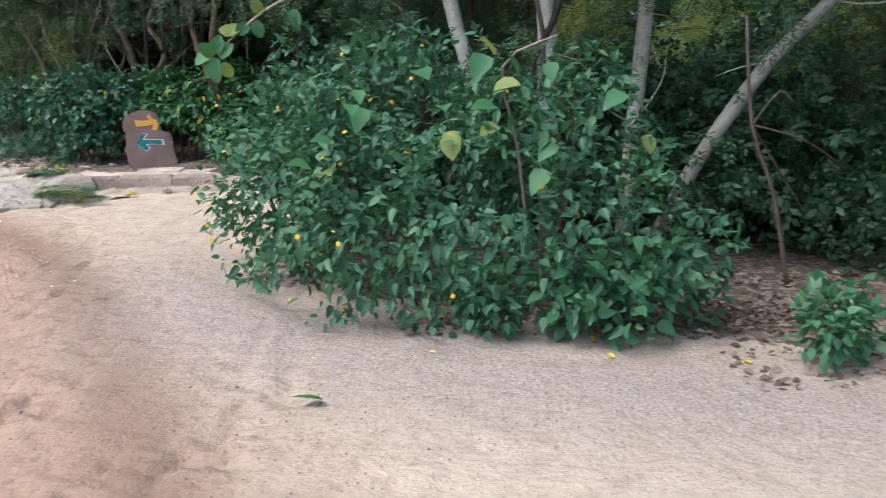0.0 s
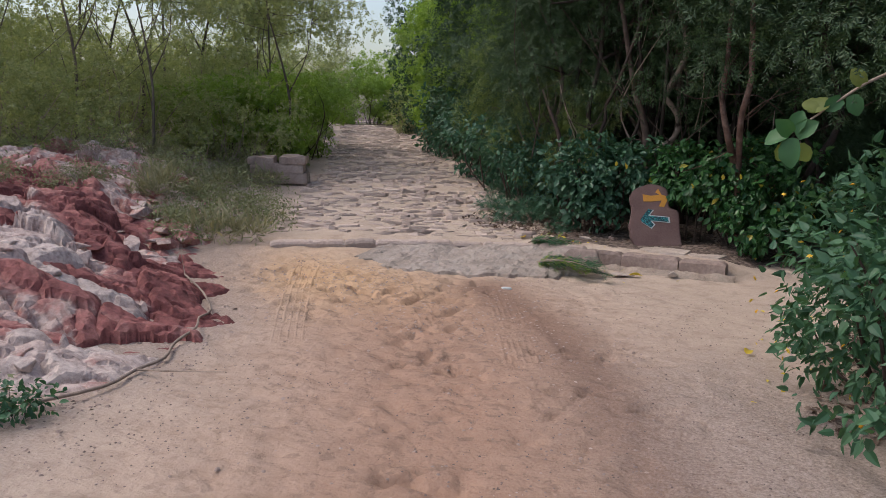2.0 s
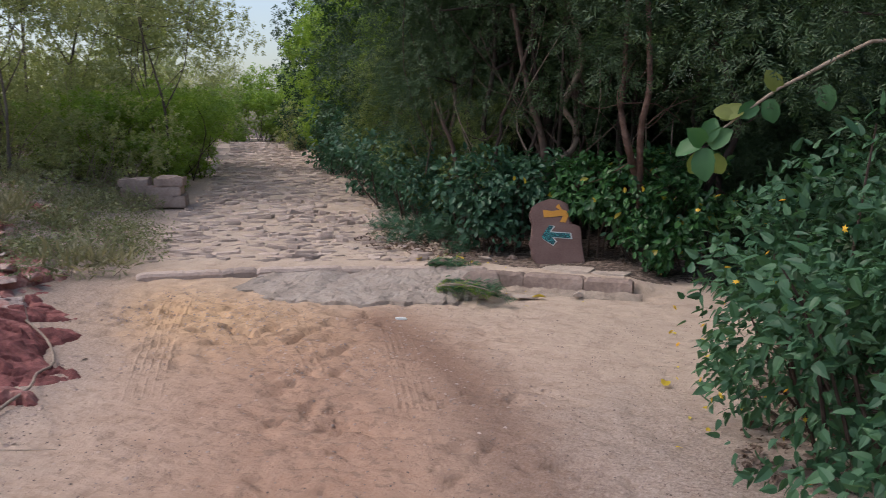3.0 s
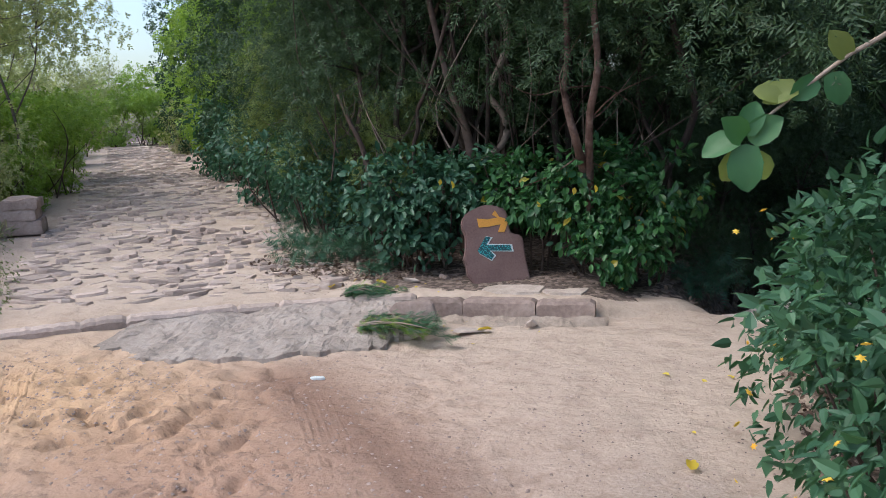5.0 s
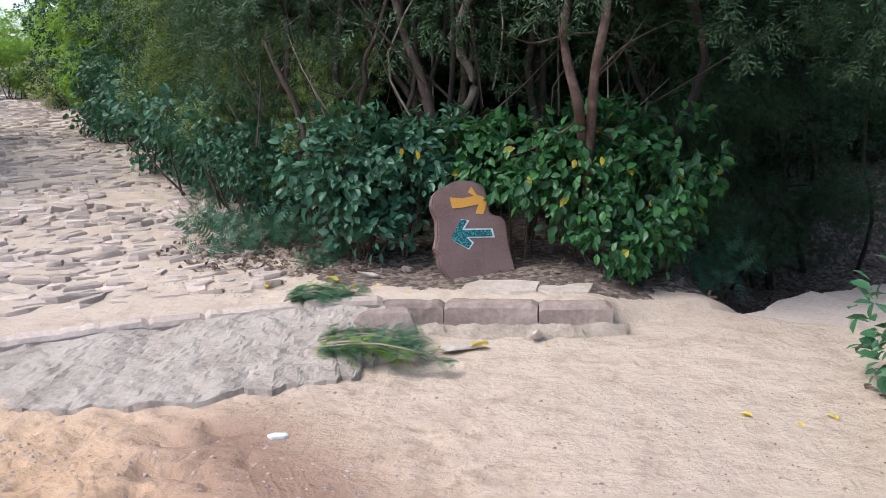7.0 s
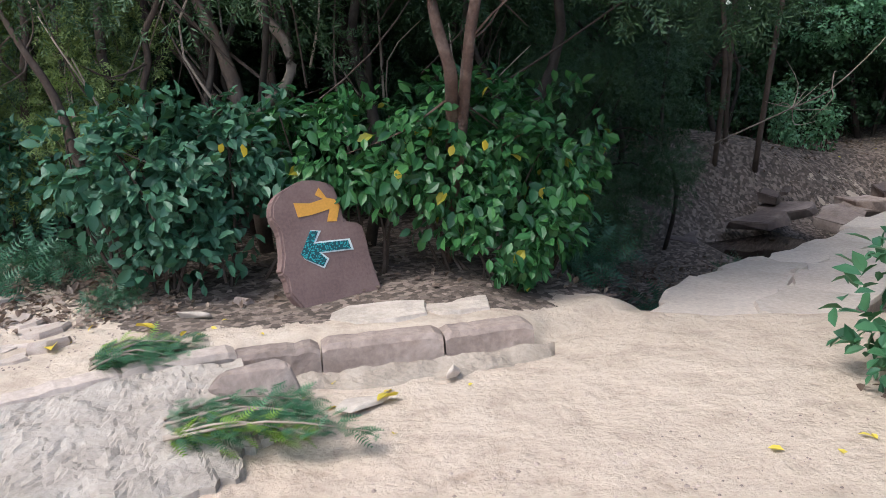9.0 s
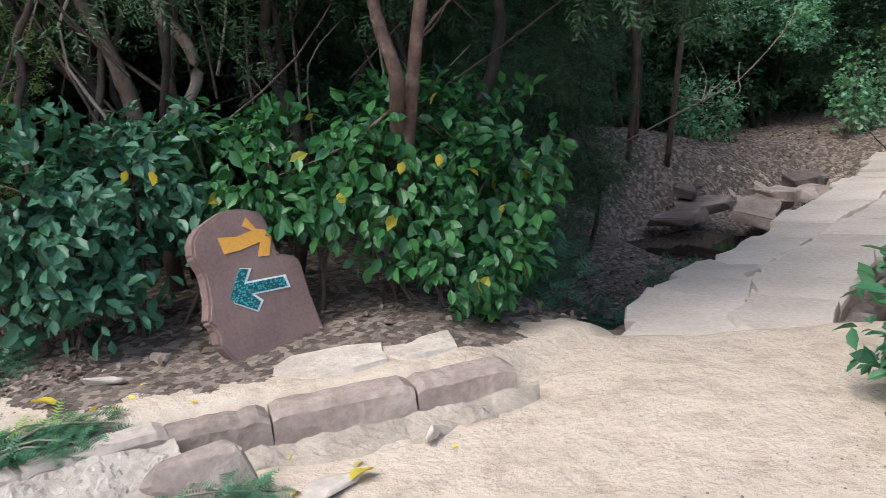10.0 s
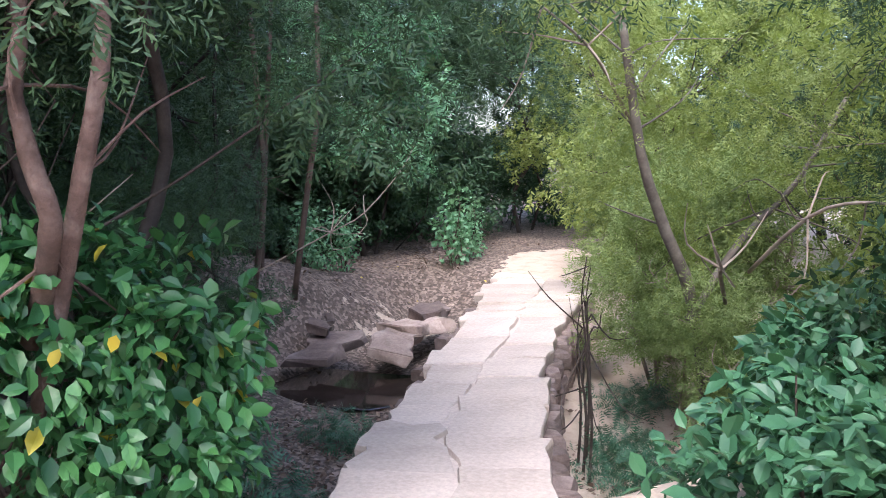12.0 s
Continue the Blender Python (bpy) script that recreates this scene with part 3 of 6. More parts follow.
def kerb_stone(seed, length, depth, height):
    """A long hewn stone with a chipped, wavy top edge and a rough split face; base at z = 0."""
    r = np.random.default_rng(seed)
    prof = [(-0.5, 0.0), (-0.5, 0.55), (-0.47, 0.86), (-0.36, 0.985), (0.0, 1.0), (0.36, 0.97), (0.5, 0.85), (0.5, 0.0)]
    n, v, f = max(8, int(length / 0.035)), [], []
    for i in range(n + 1):
        u = i / n
        end = min(u, 1 - u) * n
        pinch = 0.9 if end < 0.5 else 1.0
        chip = 0.06 * noise.noise(Vector((u * length * 5, seed * 1.7, 0))) + 0.05 * noise.noise(Vector((u * length * 26, seed, 3)))
        for k, (y, z) in enumerate(prof):
            w = 0.04 * noise.noise(Vector((u * length * 7, k * 0.9, seed))) + 0.03 * noise.noise(Vector((u * length * 30, k * 2.1, seed)))
            zz = z * (1 + chip * (z > 0.5)) * (pinch if z > 0.5 else 1)
            v.append(((u - 0.5) * length + 0.012 * noise.noise(Vector((k, seed, u * 3))), (y + w) * depth, zz * height))
    m = len(prof)
    for i in range(n):
        for k in range(m - 1):
            f.append((i * m + k, (i + 1) * m + k, (i + 1) * m + k + 1, i * m + k + 1))
    f += [tuple(range(m)), tuple(n * m + k for k in reversed(range(m)))]
    return v, f


kerb = thing("kerb", (-3.4, 8.9, 0.0), "low kerb of long pinkish stone blocks, cracked at the joint", "kerb", kind="structure")
for i, (kx, ky, kl, kd, kh, kr) in enumerate([(-2.87, 8.87, 0.43, 0.17, 0.185, 4), (-3.37, 8.85, 0.56, 0.17, 0.19, 1), (-3.86, 8.83, 0.4, 0.16, 0.18, 4)]):
    v, f = kerb_stone(20 + i, kl, kd, kh)
    put("kerb_block", mesh_of("kerb_block", v, f, KERB), kerb, loc=(kx + 3.4, ky - 8.9, -0.02), rot=(0, 0, radians(kr)))
sill = thing("sill", (-5.2, 8.4, 0.0), "worn line of sill stones flush with the cobbles", "sill", kind="structure")
SILL_RUN = [(-4.04, 8.82), (-4.5, 8.7), (-5.02, 8.42), (-5.3, 8.25), (-5.95, 7.81), (-6.2, 7.61), (-6.75, 7.1)]
for i, ((ax, ay), (bx, by)) in enumerate(zip(SILL_RUN, SILL_RUN[1:])):
    v, f = kerb_stone(60 + i, math.hypot(bx - ax, by - ay) * 1.01, 0.12, 0.2)
    mx, my = (ax + bx) / 2, (ay + by) / 2
    put("sill_stone", mesh_of("sill_stone", v, f, COBBLE), sill, loc=(mx - -5.2, my - 8.4, max(-0.01, ground_z(mx, my) - 0.185) - 0.006 * (i % 3)), rot=(radians(-4), 0, math.atan2(by - ay, bx - ax)))

# mortar apron that slopes from the sill down to the sand
def build_apron():
    top = [(-4.0, 8.72), (-4.3, 8.68), (-4.65, 8.5), (-5.05, 8.28), (-5.45, 8.02), (-5.85, 7.72)]
    low = [(-3.9, 8.2), (-3.95, 7.92), (-4.4, 7.55), (-4.85, 7.38), (-5.4, 7.24), (-5.9, 7.3)]
    n, m = 130, 60
    verts, faces = [], []
    for i in range(n + 1):
        t = i / n * (len(top) - 1)
        k = min(int(t), len(top) - 2)
        f = t - k
        a = np.array(top[k]) * (1 - f) + np.array(top[k + 1]) * f
        b = np.array(low[k]) * (1 - f) + np.array(low[k + 1]) * f
        b = b + 0.09 * np.array([noise.noise(Vector((t * 2.1, 1, 0))), noise.noise(Vector((t * 2.1, 5, 0)))]) + 0.05 * np.array([noise.noise(Vector((t * 8, 1, 0))), noise.noise(Vector((t * 8, 5, 0)))])
        for j in range(m + 1):
            s = j / m
            p = a * (1 - s) + b * s
            z = 0.16 * (1 - s) + 0.03 * s + 0.03 * noise.noise(Vector((p[0] * 4, p[1] * 4, 2)))
            flake = 0.02 * noise.noise(Vector((p[0] * 9, p[1] * 13, 2))) + 0.012 * noise.noise(Vector((p[0] * 25, p[1] * 25, 2)))
            z += round(flake / 0.011) * 0.006 + 0.3 * flake
            z = max(z, ground_z(p[0], p[1]) + 0.02) if s < 0.9 else z
            verts.append((p[0], p[1], z if j < m else -0.03))
    for i in range(n):
        for j in range(m):
            q = i * (m + 1) + j
            faces.append((q, q + 1, q + m + 2, q + m + 1))
    me = mesh_of("mortar_apron", verts, faces, CONCRETE)
    return tagged(new("mortar_apron", me), "cracked grey mortar apron sloping down to the sand", "apron", kind="structure")


build_apron()

# mortar and rubble packed along the foot of the kerb
def build_fillet():
    n, m, v, f = 60, 8, [], []
    for i in range(n + 1):
        x = -4.05 + 1.5 * i / n
        wide = (0.2 + 0.09 * noise.noise(Vector((x * 4, 0, 1)))) * (1.03 - abs((x + 3.3) / 0.75) ** 3)
        for j in range(m + 1):
            s = j / m
            y = 8.8 - wide * s
            z = 0.06 * (1 - s) ** 1.5 + 0.025 * noise.noise(Vector((x * 9, y * 9, 4))) + 0.012 * noise.noise(Vector((x * 25, y * 25, 4)))
            v.append((x, y, z if j < m else -0.04))
    for i in range(n):
        for j in range(m):
            q = i * (m + 1) + j
            f.append((q, q + 1, q + m + 2, q + m + 1))
    me = mesh_of("kerb_mortar", v, f, DULL_MORTAR)
    tagged(new("kerb_mortar", me), "crumbling mortar packed along the foot of the kerb", "mortar", kind="structure")


build_fillet()
# flat mortared slab behind the kerb
slab_base = thing("stone_slab", (-3.15, 9.2, 0.1), "grey mortared slab in front of the marker stone", "slab")
for i, (sx, sy, sl, sw) in enumerate([(-0.2, 0.0, 0.52, 0.3), (0.2, 0.06, 0.4, 0.34)]):
    v, f = stone_shape(80 + i, 9, sl, sw, 0.12, 0.95, 0.07)
    put("slab_piece", mesh_of("slab_piece", v, f, CONCRETE), slab_base, loc=(sx, sy, -0.05 - 0.012 * i))

# ---- marker stone with two arrows ----
def polygon_plate(outline, depth, bevel=0.0):
    bm = bmesh.new()
    face = bm.faces.new([bm.verts.new((x, 0, z)) for x, z in outline])
    ext = bmesh.ops.extrude_face_region(bm, geom=[face])
    bmesh.ops.translate(bm, vec=(0, depth, 0), verts=[g for g in ext["geom"] if isinstance(g, bmesh.types.BMVert)])
    bmesh.ops.recalc_face_normals(bm, faces=bm.faces[:])
    if bevel:
        bmesh.ops.bevel(bm, geom=bm.edges[:], offset=bevel, segments=2, affect="EDGES")
    return bm


marker = thing("marker_stone", (-3.72, 9.42, 0.12), "upright purple sandstone slab painted with an orange and a teal arrow", "marker stone")
marker.rotation_euler = (radians(-16), 0, radians(26))
part("slab", polygon_plate([(0.0, 0.02), (0.05, 0.0), (0.24, 0.03), (0.49, 0.02), (0.47, 0.12), (0.455, 0.25), (0.45, 0.38), (0.435, 0.425), (0.34, 0.455), (0.335, 0.57), (0.315, 0.66), (0.225, 0.695), (0.13, 0.705), (0.06, 0.68), (-0.02, 0.645), (-0.06, 0.6), (-0.075, 0.53), (-0.045, 0.44), (-0.055, 0.32), (-0.085, 0.235), (-0.06, 0.2), (-0.06, 0.12)], 0.09, 0.012), MARKER, marker)
part("orange_arrow", polygon_plate([(0.06, 0.588), (0.07, 0.51), (0.15, 0.512), (0.262, 0.528), (0.232, 0.463), (0.288, 0.457), (0.325, 0.54), (0.3, 0.578), (0.255, 0.592), (0.222, 0.652), (0.192, 0.615), (0.235, 0.588), (0.15, 0.575)], 0.012), PAINT_ORANGE, marker, "orange painted arrow pointing right").location = (0, -0.004, 0)
part("arrow_outline", polygon_plate([(0.045, 0.315), (0.125, 0.432), (0.183, 0.42), (0.142, 0.366), (0.345, 0.352), (0.355, 0.288), (0.165, 0.3), (0.2, 0.264), (0.16, 0.218), (0.06, 0.282)], 0.012), PAINT_WHITE, marker, "white painted outline").location = (0, -0.004, 0)
part("teal_arrow", polygon_plate([(0.043, 0.315), (0.122, 0.43), (0.165, 0.42), (0.123, 0.358), (0.33, 0.345), (0.338, 0.297), (0.145, 0.308), (0.184, 0.264), (0.156, 0.229), (0.06, 0.286)], 0.012), PAINT_TEAL, marker, "speckled teal painted arrow pointing left").location = (0, -0.007, 0)

# loose stones about the kerb
for nm, seed, size, loc, rz, mat_, lab in (
        ("loose_rock", 31, (0.5, 0.34, 0.26), (-3.92, 8.45, 0.08), 20, KERB, "angular pinkish rock lying against the kerb"),
        ("loose_rock", 32, (0.13, 0.1, 0.09), (-3.09, 8.6, 0.02), 40, SLAB, "small pale stone at the foot of the kerb"),
        ("loose_rock", 33, (0.26, 0.14, 0.12), (-4.28, 9.4, 0.15), -8, SLAB, "squarish pale stone beside the shrub"),
        ("loose_rock", 34, (0.16, 0.12, 0.1), (-3.86, 8.18, 0.01), 60, KERB, "small pink stone by the cut branch"),
        ("loose_rock", 35, (0.1, 0.08, 0.06), (-3.98, 8.2, 0.01), 10, KERB, "small pink stone by the cut branch"),
        ("loose_rock", 36, (0.3, 0.2, 0.05), (-3.5, 8.4, 0.01), 15, SLAB, "thin pale flagstone beside the kerb"),
        ("loose_rock", 37, (0.2, 0.14, 0.1), (-4.05, 9.62, 0.15), 70, KERB, "brown stone under the shrub")):
    o = put(nm, rock_mesh(nm, seed, size, mat_), loc=loc, rot=(0, 0, radians(rz)))
    tagged(o, lab, "rock")

# low masonry block beside the track
block = thing("masonry_block", (-9.75, 10.6, ground_z(-9.5, 10.4) + 0.02), "low block of stacked reddish stone slabs beside the track", "stone block", rot=radians(35))
for i, (bx, bz, bl, bh) in enumerate([(0.0, 0.0, 0.85, 0.17), (-0.03, 0.16, 0.8, 0.14), (0.2, 0.29, 0.42, 0.13), (-0.27, 0.29, 0.4, 0.11)]):
    p_ = part("block_stone", kerb_block(90 + i, bl, 0.55, bh), KERB, block)
    p_.location = (bx, 0, bz)

# ---- red rock outcrop west of the track ----
def cells(x, y, size, seed, squash=0.55, turn=0.65):
    """Broken-stone pattern: for each place the nearest cell's number, how far its border lies, and the offset from its heart."""
    r = np.random.default_rng(seed)
    u, w = (x * math.cos(turn) + y * math.sin(turn)) / size, (-x * math.sin(turn) + y * math.cos(turn)) / (size * squash)
    jit = r.random((64, 64, 2)) * 0.9
    best, second = np.full(x.shape, 9e9), np.full(x.shape, 9e9)
    num, du, dw = np.zeros(x.shape, int), np.zeros(x.shape), np.zeros(x.shape)
    for a in (-1, 0, 1):
        for c in (-1, 0, 1):
            i, j = np.floor(u).astype(int) + a, np.floor(w).astype(int) + c
            q = jit[i % 64, j % 64]
            eu, ew = u - i - q[..., 0], w - j - q[..., 1]
            d = np.hypot(eu, ew)
            near = d < best
            second = np.where(near, best, np.minimum(second, d))
            num, du, dw = np.where(near, (i % 64) * 64 + j % 64, num), np.where(near, eu, du), np.where(near, ew, dw)
            best = np.where(near, d, best)
    return num, (second - best), du, dw


def build_outcrop():
    xs, ys = np.linspace(-11.0, -4.2, 330), np.linspace(1.4, 8.6, 350)
    X, Y = np.meshgrid(xs, ys)
    edge = line_distance([(-4.1, 1.0), (-4.6, 3.2), (-4.85, 4.5), (-5.75, 5.55), (-7.0, 6.5), (-8.6, 8.6)], X, Y)[0]
    base = land(X, Y)
    n1, n2 = hill_noise(X, Y, 0.8, 4.0), hill_noise(X, Y, 2.2, 8.0)
    n3, n4 = hill_noise(X, Y, 6.0, 2.0), hill_noise(X, Y, 17.0, 5.0)
    env = step(-0.2, 1.5, edge + 0.45 * n2) * (1 - step(3.0, 4.2, edge))
    r = np.random.default_rng(23)
    tab = r.uniform(-1, 1, (4096, 4))
    num_a, rim_a, ua, wa = cells(X + 0.12 * n2, Y + 0.12 * n3, 0.62, 3)
    num_b, rim_b, ub, wb = cells(X + 0.05 * n3, Y + 0.05 * n4, 0.24, 9, 0.6)
    slab = 0.085 * tab[num_a, 0] + 0.1 * (tab[num_a, 1] * ua + (tab[num_a, 2] + 0.4) * wa)
    chunk = 0.03 * tab[num_b, 0] + 0.045 * (tab[num_b, 1] * ub + tab[num_b, 2] * wb)
    crack = -0.06 * (1 - step(0.0, 0.16, rim_a)) - 0.03 * (1 - step(0.0, 0.2, rim_b))
    rough = env ** 0.4
    Z = base + 0.2 * env + 0.07 * n1 * env + (slab + chunk + crack + 0.012 * n4) * rough - 0.1 * (1 - step(0.0, 0.12, env))
    Z = np.where(edge > 4.1, base - 0.3, Z)
    nx = len(xs)
    verts = np.stack([X + 0.02 * n3, Y + 0.03 * n4, Z], -1).reshape(-1, 3)
    faces = [(j * nx + i, j * nx + i + 1, (j + 1) * nx + i + 1, (j + 1) * nx + i) for j in range(len(ys) - 1) for i in range(nx - 1)]
    top = thing("rock_outcrop", (0, 0, 0), "layered maroon and pale pink rock outcrop", "rock outcrop")
    me = mesh_of("bedrock", verts, faces, RED_ROCK)
    a = me.attributes.new("pale", "FLOAT", "POINT")
    low_part = step(5.2, 4.2, Y + 0.35 * (X + 5.6))
    pale = 0.16 + 0.27 * low_part + 0.36 * tab[num_a, 3] * low_part + 0.1 * tab[num_b, 3] + 0.32 * step(5.9, 6.6, Y + 0.1 * n2)
    a.data.foreach_set("value", pale.ravel().astype(np.float32))
    put("bedrock", me, top)
    g = np.random.default_rng(17)
    for i in range(40):
        d, t = g.uniform(0.1, 1.9), g.uniform(0, 1)
        x, y = -4.7 - 2.4 * t ** 1.2 - d * 0.8, 2.9 + 3.2 * t + d * 0.35
        i_, j_ = int(np.argmin(np.abs(xs - x))), int(np.argmin(np.abs(ys - y)))
        k = g.uniform(0.07, 0.24)
        me_ = rock_mesh("rock_piece", 300 + i, (k * 1.5, k, k * 0.6), RED_ROCK)
        a = me_.attributes.new("pale", "FLOAT", "POINT")
        a.data.foreach_set("value", np.full(len(me_.vertices), float(pale[j_, i_]) + g.uniform(-0.15, 0.15), np.float32))
        put("rock_piece", me_, top, loc=(x, y, float(Z[j_, i_]) - 0.05), rot=(g.normal() * 0.2, g.normal() * 0.2, g.uniform(0, 6)))
    # pale weathered ledges higher on the bank
    for i in range(26):
        t = g.uniform(0, 1)
        x, y = -6.6 - 2.0 * t + g.normal() * 0.18, 5.75 + 1.2 * t + g.normal() * 0.22
        i_, j_ = int(np.argmin(np.abs(xs - x))), int(np.argmin(np.abs(ys - y)))
        k = g.uniform(0.14, 0.42)
        me_ = rock_mesh("ledge", 360 + i, (k * 2.0, k * 0.8, k * 0.42), RED_ROCK)
        a = me_.attributes.new("pale", "FLOAT", "POINT")
        a.data.foreach_set("value", np.full(len(me_.vertices), g.uniform(0.4, 0.75), np.float32))
        put("ledge", me_, top, loc=(x, y, float(Z[j_, i_]) - 0.04), rot=(g.normal() * 0.15, g.normal() * 0.15, 2.2 + g.normal() * 0.35))
    return xs, ys, Z


ROCK_GRID = build_outcrop()


def rock_z(x, y):
    xs, ys, Z = ROCK_GRID
    z = float(Z[int(np.argmin(np.abs(ys - y))), int(np.argmin(np.abs(xs - x)))])
    return max(z, ground_z(x, y))


# ---- plants ----
def shrub(name, loc, lobes, shape, size, count, material, label, category="shrub", singles=0, stems=10, stem_mat=None, droop=0.3, up=0.5, inner=0.5, clump=0.0, group="", freq=2.0, stem_r=0.012, face=None):
    """Stems from one root, a joined mass of leaves, and (for near shrubs) single leaves on the side that faces the walk."""
    top = thing(name, loc, label, category, group)
    stem_mat = stem_mat or BARK
    for i in range(stems):
        c, r = lobes[i % len(lobes)]
        end = np.array(c) + unit(rng.normal(size=3)) * np.array(r) * 0.75
        end[2] = max(end[2], 0.12)
        root = np.array([c[0] * 0.75, c[1] * 0.75, -0.05]) + np.append(rng.normal(size=2) * 0.07, 0)
        midp = (root + end) / 2 + rng.normal(size=3) * 0.1 * np.linalg.norm(end - root)
        put("stem", mesh_of("stem", *tube([root, midp, end], [stem_r, stem_r * 0.75, stem_r * 0.3], 5), stem_mat), top)
    p, a, n = foliage_points(lobes, count, inner, clump, freq, droop, up)
    low = p[:, 2] > 0.02
    p, a, n = p[low], a[low], n[low]
    s = size * rng.uniform(0.45, 1.3, len(p))
    fol = put("foliage", mesh_of("foliage", *scatter(shape, p, a, n, s), material), top)
    fol["kind"] = "stuff"
    if singles:
        p, a, n = foliage_points(lobes, singles * 4, 0.96, 0.0, freq, droop, up)
        f = np.array(face if face else (-0.3, -1.0, 0.15), float)
        out = unit(n * 0.5 + a)
        keep = ((out @ f) > 0.1) & (p[:, 2] > 0.08)
        me = mesh_of("leaf", shape[0], shape[1], material, smooth=True)
        for q, ax, nn in list(zip(p[keep], a[keep], n[keep]))[:singles]:
            x = unit(np.cross(ax, nn))
            m = Matrix((x, ax, np.cross(x, ax))).transposed().to_4x4()
            lf = new("leaf", me)
            lf.parent = top
            lf.matrix_basis = Matrix.Translation(q) @ m @ Matrix.Scale(float(size * rng.uniform(0.8, 1.3)), 4)
    return top


def blob_lobes(spec):
    return [((x, y, z), (a, b, c)) for x, y, z, a, b, c in spec]


# big lantana bush on the inner side of the bend
lantana = shrub("lantana_bush", (-0.6, 5.6, 0.0), blob_lobes([
    (0.0, -1.05, 0.55, 0.6, 0.55, 0.6), (-0.45, -0.55, 0.6, 0.5, 0.6, 0.62), (0.55, -1.2, 0.6, 0.65, 0.55, 0.65), (1.15, -1.25, 0.62, 0.6, 0.55, 0.62),
    (-0.62, 0.1, 0.6, 0.5, 0.65, 0.62), (-0.67, 0.75, 0.58, 0.5, 0.6, 0.6), (-0.58, 1.35, 0.5, 0.5, 0.55, 0.55), (-0.45, 1.85, 0.45, 0.5, 0.5, 0.5),
    (0.3, -0.5, 0.95, 0.75, 0.6, 0.55), (0.95, -0.7, 0.95, 0.7, 0.55, 0.5), (-0.35, 0.35, 1.0, 0.6, 0.7, 0.45), (-0.3, 1.1, 0.85, 0.6, 0.6, 0.45),
    (1.6, -1.3, 0.3, 0.45, 0.4, 0.35), (0.3, 0.4, 0.8, 0.9, 0.9, 0.6), (0.2, -0.75, 1.4, 0.22, 0.2, 0.26), (-0.35, -0.35, 1.35, 0.2, 0.2, 0.24), (0.75, -0.85, 1.4, 0.24, 0.2, 0.24), (1.3, -0.9, 1.25, 0.22, 0.22, 0.26), (-0.15, -0.9, 1.15, 0.2, 0.2, 0.2)]),
    HEART_NARROW, 0.07, 18000, LEAF_LANTANA, "dense dark green lantana bush dotted with orange-yellow flowers", "bush", singles=280, stems=26, inner=0.4, clump=0.6, freq=3.2)
FLOWER_SHAPE = (np.array([(0, 0, 0), *[(math.cos(a) * (0.5 if k % 2 else 0.25), math.sin(a) * (0.5 if k % 2 else 0.25), 0.12 if k % 2 else 0.2) for k, a in enumerate(np.linspace(0, 2 * math.pi, 12, endpoint=False))], (0, 0, 0.3)]),
                [(0, (k + 1) % 12 + 1, k + 1) for k in range(12)] + [(13, k + 1, (k + 1) % 12 + 1) for k in range(12)])
flower_me = mesh_of("flower_head", *FLOWER_SHAPE, FLOWER)
lob = blob_lobes([(0.0, -1.05, 0.6, 0.6, 0.55, 0.6), (-0.45, -0.55, 0.65, 0.5, 0.6, 0.62), (0.55, -1.2, 0.65, 0.65, 0.55, 0.65), (-0.78, 0.5, 0.6, 0.5, 1.0, 0.62), (-0.6, 1.5, 0.5, 0.5, 0.6, 0.55), (0.3, -0.5, 1.05, 0.75, 0.6, 0.5)])
fp, fa_, fn_ = foliage_points(lob, 220, 1.0, 0, 2, 0, 0.3)
fk = ((fa_ @ np.array([-0.6, -0.8, 0.2])) > 0.05) & (fp[:, 2] > 0.1)
for q, nn in list(zip(fp[fk], fn_[fk]))[:70]:
    o = put("flower_head", flower_me, lantana, loc=tuple(q), scale=float(rng.uniform(0.022, 0.038)))
    o.rotation_euler = Vector(nn).to_track_quat("Z", "Y").to_euler()

# lighter young plants at the foot of the lantana
young = shrub("young_lantana", (0.75, 4.05, 0.0), blob_lobes([(0, 0, 0.22, 0.26, 0.22, 0.22), (0.2, 0.1, 0.35, 0.22, 0.2, 0.22), (-0.2, 0.05, 0.3, 0.2, 0.2, 0.24)]), HEART, 0.085, 420, LEAF_BROAD, "young light green plant at the foot of the bush", "plant", singles=60, stems=8, inner=0.2, group="young plants", stem_r=0.006)
for yx, yy, ys, yr in ((1.75, 3.75, 0.7, 50), (0.1, 4.2, 0.7, 120), (2.3, 3.6, 0.8, 200)):
    yc = copy_thing(young, pose(yx, yy, 0.0, 0, 0, yr))
    yc.scale = (ys, ys, ys)

